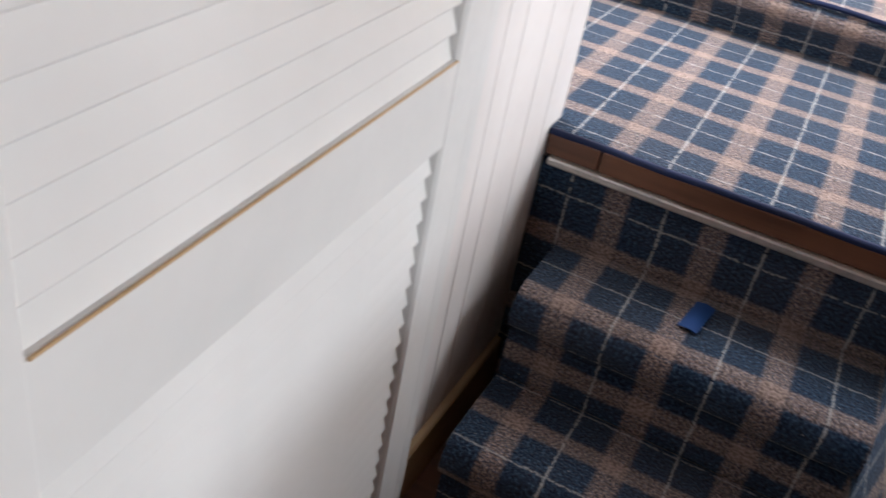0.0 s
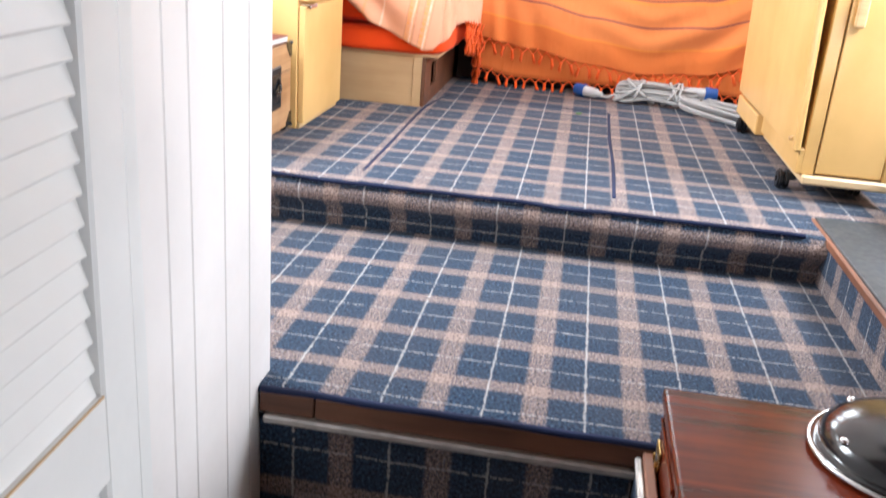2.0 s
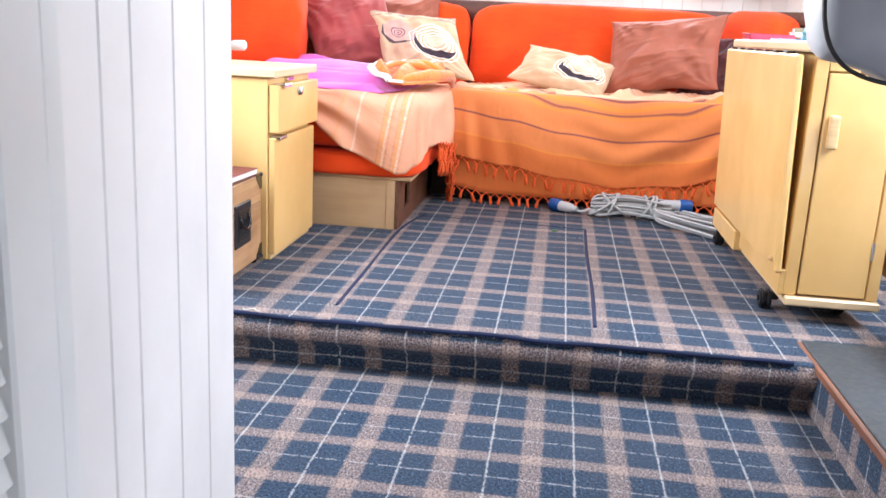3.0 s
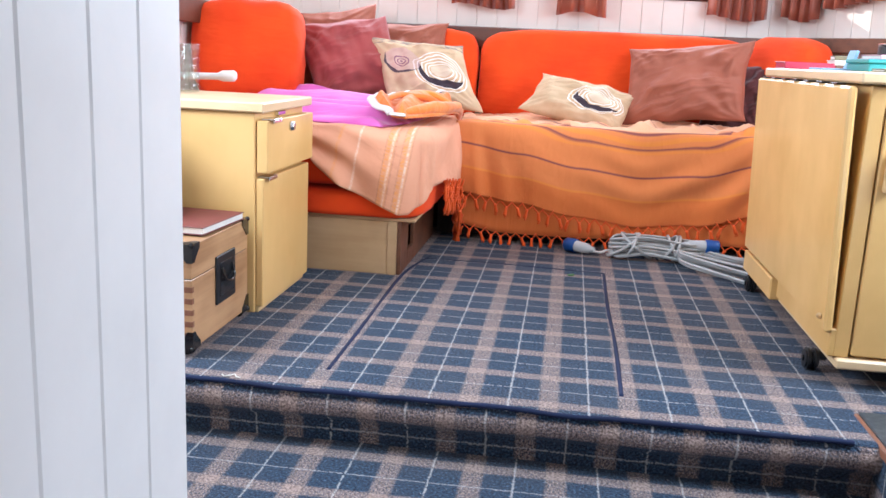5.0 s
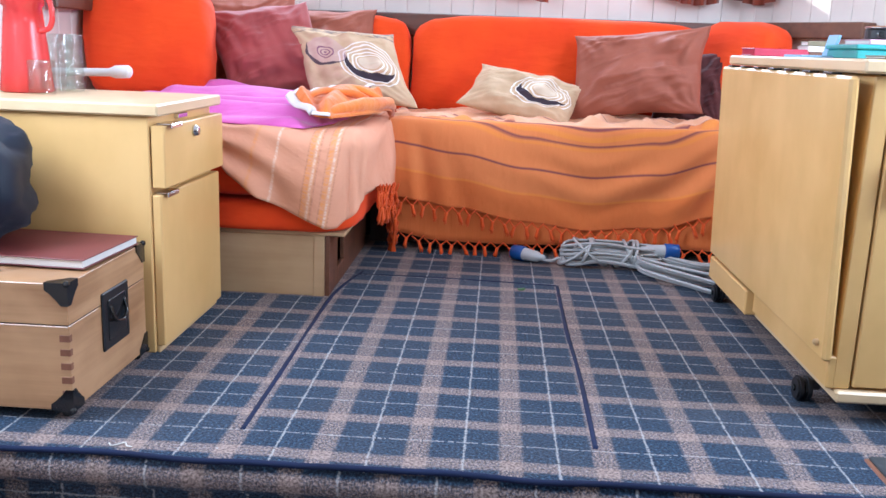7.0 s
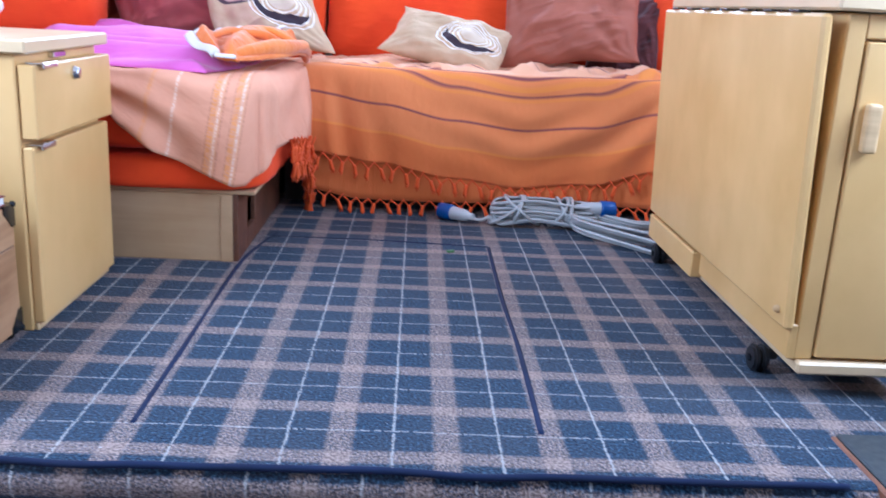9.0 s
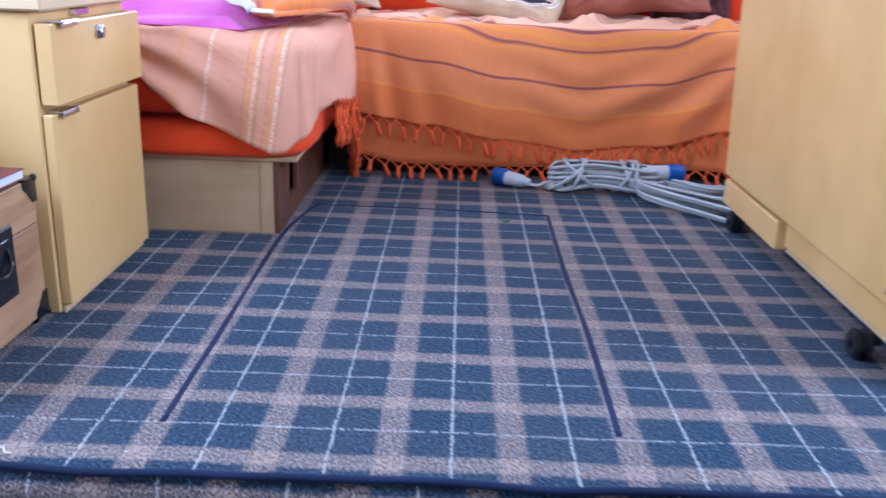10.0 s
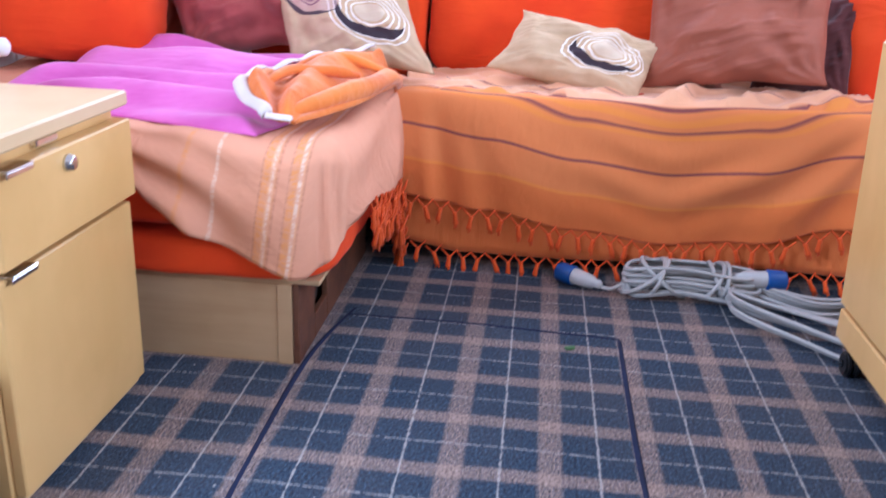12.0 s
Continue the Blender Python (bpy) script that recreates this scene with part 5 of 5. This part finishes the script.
def scatter(x, z, y, w, h, thick, m, seed, label, rx=-18, ry=0, rz=0, lean=0.0, wrinkle=0.022):
    bm = pillow(w, h, thick, 60, seed, wrinkle)
    for v in bm.verts:
        v.co.x -= lean * v.co.z
    ob = part("pillow", bm, m, smooth=True)
    ob.matrix_basis = pose(x, y, z, rx, ry, rz)
    return tagged(ob, label, "pillow", "sofa pillows")


scatter(-0.1, 0.72, 5.5, 0.43, 0.37, 0.2, M_MAROON, 1.0, "maroon cotton pillow leaning in the sofa corner", -18, -7, 6, 0.3, 0.03)
scatter(-0.22, 0.75, 5.66, 0.42, 0.4, 0.14, M_BROWNPIL, 2.0, "dark russet pillow behind the maroon pillow", -14, -8, 10)
scatter(0.08, 0.735, 5.7, 0.42, 0.34, 0.12, M_BROWNPIL, 7.0, "russet satin pillow standing against the back cushion", -14, 0, 0)
scatter(0.24, 0.675, 5.42, 0.41, 0.3, 0.14, M_PRINT, 3.0, "beige pillow printed with loose rings and swirls", -28, 3, 4, 0.4)
scatter(0.9, 0.585, 5.5, 0.44, 0.22, 0.13, M_PRINT_B, 4.0, "beige ring-print pillow lying back on the sofa", -42, 11, -2, -0.25)
scatter(1.33, 0.685, 5.53, 0.52, 0.35, 0.16, M_BROWNPIL, 5.0, "russet satin pillow propped on the long sofa", -22, -6, -14, -0.08, 0.034)
scatter(1.55, 0.64, 5.6, 0.27, 0.3, 0.08, M_DARKPIL, 6.0, "dark maroon pillow tucked behind the russet one", -18, 0, -20)

# ---- folding table on castors ----


def folding_table():
    t = empty("folding_table", 1.67, 4.33, 0, "pale birch drop-leaf table cabinet on black castors", "table")
    o = Matrix.Translation((-1.67, -4.33, 0))

    def b(*a):
        return moved(box(*a), o)
    part("base", b(1.546, 1.8, 3.815, 4.86, 0.052, 0.078, 0.005), M_BIRCH_GLARE, t)
    part("body", b(1.545, 1.79, 3.85, 4.84, 0.0785, 0.735, 0.003), M_BIRCH, t)
    for y0, y1 in ((3.83, 3.8495),):
        part("stile", b(1.541, 1.578, y0, y1, 0.079, 0.735, 0.003), M_BIRCH, t)
        part("stile", b(1.762, 1.795, y0, y1, 0.079, 0.735, 0.003), M_BIRCH, t)
        part("head_rail", b(1.5785, 1.7615, y0, y1, 0.692, 0.735, 0.002), M_BIRCH, t)
    door = part("door", b(1.582, 1.758, 3.826, 3.849, 0.085, 0.687, 0.003), M_BIRCH, t)
    bm = box(-0.014, 0.014, -0.022, 0.0, -0.045, 0.045, 0.009, None, 3)
    part("handle", moved(bm, o @ Matrix.Translation((1.607, 3.826, 0.535))), M_BIRCH_EDGE, door, "turned birch grip")
    for z in (0.22, 0.58):
        hg = part("hinge", moved(cyl(0.004, 0.004, 0.048, 10), o @ Matrix.Translation((1.7605, 3.825, z - 0.024))), M_KNOB, door, "steel butt hinge")
    part("tabletop", b(1.51, 1.8, 3.805, 4.865, 0.738, 0.766, 0.005), M_BIRCH_GLARE, t)
    leaf = part("leaf", moved(box(-0.01, 0.01, 3.815, 4.85, -0.59, 0.0, 0.006), o @ Matrix.Translation((1.498, 0, 0.732)) @ pose(0, 0, 0, 0, -2.0, 0)), M_BIRCH, t, "hanging pale birch leaf")
    for k in range(7):
        part("hinge_slot", b(1.4875, 1.5095, 3.92 + k * 0.135, 3.97 + k * 0.135, 0.7325, 0.7375, 0.001), M_BLACK, t, "dark hinge gap")
    part("peg", moved(cyl(0.008, 0.006, 0.012, 14, 0.002), o @ pose(1.5078, 3.85, 0.175, 0, -92, 0)), M_BIRCH_EDGE, leaf)
    part("leaf", b(1.812, 1.832, 3.815, 4.85, 0.142, 0.732, 0.006), M_BIRCH, t, "hanging pale birch leaf")
    part("gate_foot", b(1.512, 1.5445, 4.42, 4.85, 0.062, 0.132, 0.004), M_BIRCH, t)
    part("rail", b(1.528, 1.5445, 3.83, 4.4, 0.0785, 0.15, 0.003), M_BIRCH, t)
    for x, y in ((1.555, 3.96), (1.555, 4.77), (1.76, 3.96), (1.76, 4.77)):
        r = 0.0255 if x > 1.6 else 0.029
        c = part("castor", moved(cyl(r, r, 0.015, 24, 0.005), o @ pose(x - 0.044, y, r, 0, 90, 0)), M_BLACK, t, "black twin-wheel castor")
        part("wheel", moved(cyl(r, r, 0.015, 24, 0.005), o @ pose(x - 0.026, y, r, 0, 90, 0)), M_BLACK, c)
        part("axle", moved(cyl(0.008, 0.008, 0.004, 14, 0.001), o @ pose(x - 0.0475, y, r, 0, 90, 0)), M_BLACKMETAL, c)
        part("fork", b(x - 0.03, x + 0.012, y - 0.012, y + 0.012, 0.028, 0.0515, 0.005), M_BLACK, c)
    return t


folding_table()
TT = 0.7665
book("notebook", 0.17, 0.12, 0.022, M_CRIMSON, "crimson and pink notebook on the folding table", 1.61, 4.73, TT, 3, "notebook", pages=M_CRIMSON)
book("paperback", 0.07, 0.1, 0.016, M_BROWN, "small worn paperback in a stack on the table", 1.715, 4.72, TT, 5, "book", "paperbacks")
book("paperback", 0.07, 0.1, 0.016, M_PAPER, "small pale paperback in a stack on the table", 1.715, 4.72, TT + 0.0165, 0, "book", "paperbacks")
book("paperback", 0.068, 0.1, 0.014, M_STONE, "small olive paperback in a stack on the table", 1.718, 4.72, TT + 0.033, -6, "book", "paperbacks")
fold = empty("leaflet", 1.66, 4.42, TT, "pale blue paper leaflets leaning on the table", "leaflet")
part("leaf_sheet", box(-0.1, 0.1, -0.07, 0.07, 0, 0.006, 0.001), M_BLUEPAPER, fold)
part("leaf_sheet", moved(box(-0.004, 0.004, -0.035, 0.035, 0, 0.055, 0.001), pose(-0.01, 0, 0.005, 0, 14, 0)), M_BLUEPAPER, fold)
teal = empty("box_file", 1.74, 4.3, TT, "teal card box file on the folding table", "box file")
part("body", box(-0.1, 0.1, -0.1, 0.1, 0.0, 0.022, 0.003), M_TEAL, teal)
part("lid", box(-0.104, 0.104, -0.104, 0.104, 0.0225, 0.034, 0.003), M_TEAL, teal)
book("notebook", 0.16, 0.14, 0.012, M_PINK, "pale pink notebook on the teal box file", 1.75, 4.3, TT + 0.0345, 4, "notebook")
camera_case = empty("small_camera", 1.725, 4.28, TT + 0.047, "small black camera with strap on the notebook", "camera")
part("body", lathe([(0.038, 0), (0.041, 0.003), (0.041, 0.022), (0.038, 0.025), (0.002, 0.026)], 24), M_BLACK, camera_case)
part("lens", moved(cyl(0.009, 0.008, 0.012, 16, 0.002), pose(-0.02, -0.036, 0.012, 90, 0, 0)), M_BLACKMETAL, camera_case)
part("top_plate", moved(lathe([(0.0405, 0), (0.042, 0.001), (0.042, 0.004), (0.03, 0.006), (0.002, 0.0065)], 24), Matrix.Translation((0, 0, 0.0262))), M_CHROME, camera_case)
part("strap", tube(spline([(0.038, -0.02, 0.018), (0.06, -0.05, 0.006), (0.08, -0.1, -0.012), (0.07, -0.125, -0.038), (0.0, -0.13, -0.0425)], 8), 0.004, 6), M_BLACK, camera_case, smooth=True)
book("magazine", 0.2, 0.13, 0.008, M_STONE, "olive covered magazine lying on the table", 1.7, 3.99, TT, -4, "magazine")
pyr = empty("paper_card", 1.76, 4.08, TT, "small folded white card on the table", "card")
part("card", moved(box(-0.02, 0.02, -0.001, 0.001, 0, 0.026, 0.0004), pose(0, -0.012, 0, -18, 0, 0)), M_PAPER, pyr)
part("card", moved(box(-0.02, 0.02, -0.001, 0.001, 0, 0.026, 0.0004), pose(0, 0.014, 0, 18, 0, 0)), M_PAPER, pyr)

# ---- mains lead ----


def mains_lead():
    c = empty("mains_cable", 1.2, 5.18, 0, "coiled white mains hook-up cable on the carpet", "cable")
    o = Matrix.Translation((-1.2, -5.18, 0))
    rnd = random.Random(9)
    pts = [(0.99, 5.15, 0.022), (1.02, 5.14, 0.02), (1.05, 5.15, 0.03)]
    for k in range(13):
        z = 0.01 + 0.012 * (k % 6) + rnd.uniform(0, 0.01)
        dy = rnd.uniform(-0.03, 0.03)
        pts += [(1.07 + rnd.uniform(0, 0.02), 5.15 + dy, z), (1.2, 5.135 + dy, z + 0.006 + rnd.uniform(0, 0.014)), (1.36 + rnd.uniform(0, 0.03), 5.13 + dy, z), (1.4, 5.19, z), (1.34, 5.225 + dy, z), (1.2, 5.22 + dy, z + 0.008), (1.07, 5.2 + dy, z)]
    part("coil", moved(tube(spline(pts, 6), 0.0052, 7), o), M_CABLE, c, smooth=True)
    tail = []
    for k in range(12):
        z = 0.007 + 0.008 * (k % 5)
        s = 0.024 * k + rnd.uniform(-0.008, 0.008)
        tail += [(1.32, 5.14 - 0.01 * k, z + 0.02), (1.45, 5.1 - s * 0.8, z + 0.008), (1.62, 5.06 - s * 1.2, z), (1.8, 5.05 - s, z), (1.86, 5.11, z), (1.76, 5.17, z), (1.55, 5.16 - s * 0.3, z), (1.38, 5.16, z + 0.02)]
    part("tail", moved(tube(spline(tail, 6), 0.0052, 7), o), M_CABLE, c, smooth=True)
    for x, lean in ((1.11, 0.06), (1.16, -0.06), (1.14, 0.02), (1.285, 0.03), (1.3, -0.02), (1.315, 0.012)):
        ring = [(x + lean * math.sin(a), 5.177 + 0.068 * math.cos(a), 0.052 + 0.046 * math.sin(a)) for a in np.linspace(0, 2 * math.pi, 26)]
        part("tie", moved(tube(ring, 0.0058, 7), o), M_CABLE, c, smooth=True)

    def plug(m):
        body = part("plug_body", moved(lathe([(0.009, 0), (0.012, 0.004), (0.013, 0.02), (0.019, 0.028), (0.021, 0.05), (0.023, 0.085), (0.0235, 0.09)], 20), m), M_PLUG, c, "white plug body", True)
        part("collar", moved(lathe([(0.026, 0.088), (0.028, 0.092), (0.027, 0.135), (0.025, 0.14), (0.02, 0.14), (0.02, 0.1)], 20), m), M_BLUE, body, "blue plug collar", True)
    plug(o @ pose(0.995, 5.145, 0.027, 0, -90, -38))
    plug(o @ pose(1.335, 5.15, 0.075, 0, 92, 6))
    part("plug_lead", moved(tube(spline([(1.1, 5.15, 0.07), (1.2, 5.14, 0.085), (1.28, 5.145, 0.08), (1.336, 5.15, 0.075)], 6), 0.006, 7), o), M_CABLE, c, smooth=True)


mains_lead()

# ---- scraps on the carpet ----
X0, Y0 = 0.118, 3.517
thread = part("thread", tube(spline([(-0.022, 0.006, 0), (-0.012, -0.006, 0.001), (-0.002, 0.004, 0), (0.008, 0.01, 0.001), (0.016, -0.002, 0), (0.026, -0.004, 0)], 8), 0.0014, 6), M_PAPER, smooth=True)
thread.matrix_basis = pose(X0, Y0, 0.002)
tagged(thread, "short curled white thread lying on the carpet", "thread")
X1, Y1 = 0.908, 4.791
fluff = part("fluff", soft(0.026, 0.014, 0.008, 2.5, 6, 0.003, 60.0, 4.0), M_LEAF, smooth=True)
fluff.matrix_basis = pose(X1, Y1, 0.003, 0, 0, 20)
tagged(fluff, "small tuft of dark green fluff on the carpet", "fluff")

# ---- curtains ----


def curtain(x0, x1, z0, z1, y, m, label, turn=None, folds=5, seed=0):
    rnd = random.Random(seed)
    ph = rnd.uniform(0, 6)

    def place(a, b):
        x = x0 + (x1 - x0) * (a + (a - 0.5) * 0.18 * (1 - b))
        dy = 0.018 * math.sin(a * folds * 2 * math.pi + ph) * (1.15 - 0.4 * b) + 0.006 * math.sin(a * 31 + b * 3)
        z = z0 + (z1 - z0) * b + 0.012 * (1 - b) * math.sin(a * 5 + ph)
        return Vector((x, y + dy, z))
    ob = part("curtain", moved(sheet(70, 14, place, lambda a, b: (a, b), 0.002), turn or Matrix()), m, smooth=True)
    return tagged(ob, label, "curtain", "cabin curtains")


curtain(0.3, 0.55, 0.985, 1.6, BACK - 0.1, M_CURTAIN, "short rust satin curtain gathered at the window", seed=1)
curtain(0.78, 0.97, 0.965, 1.6, BACK - 0.1, M_CURTAIN, "short rust satin curtain gathered at the window", folds=3, seed=2)
curtain(1.45, 1.67, 0.975, 1.6, BACK - 0.1, M_CURTAIN, "short rust satin curtain gathered at the window", seed=3)
curtain(0.03, 0.2, 0.98, 1.6, -0.05, M_CURTAIN, "short rust satin curtain in the slanting corner", _turn, 4, 4)
curtain(0.27, 0.46, 1.03, 1.6, -0.05, M_CURTAIN, "short rust satin curtain in the slanting corner", _turn, 4, 5)
curtain(0.52, 0.78, 1.06, 1.6, -0.05, M_CURTAIN_Y, "sunlit marigold printed curtain in the slanting corner", _turn, 6, 6)
curtain_rail = part("curtain_rail", tube([(-0.6, BACK - 0.1, 1.603), (1.72, BACK - 0.1, 1.603)], 0.008, 10), M_BRASS, smooth=True)
tagged(curtain_rail, "thin brass curtain rail over the back windows", "curtain rail")
tagged(part("curtain_rail", moved(tube([(0.0, -0.05, 1.603), (0.85, -0.05, 1.603)], 0.008, 10), _turn), M_BRASS, smooth=True), "thin brass curtain rail in the corner", "curtain rail")
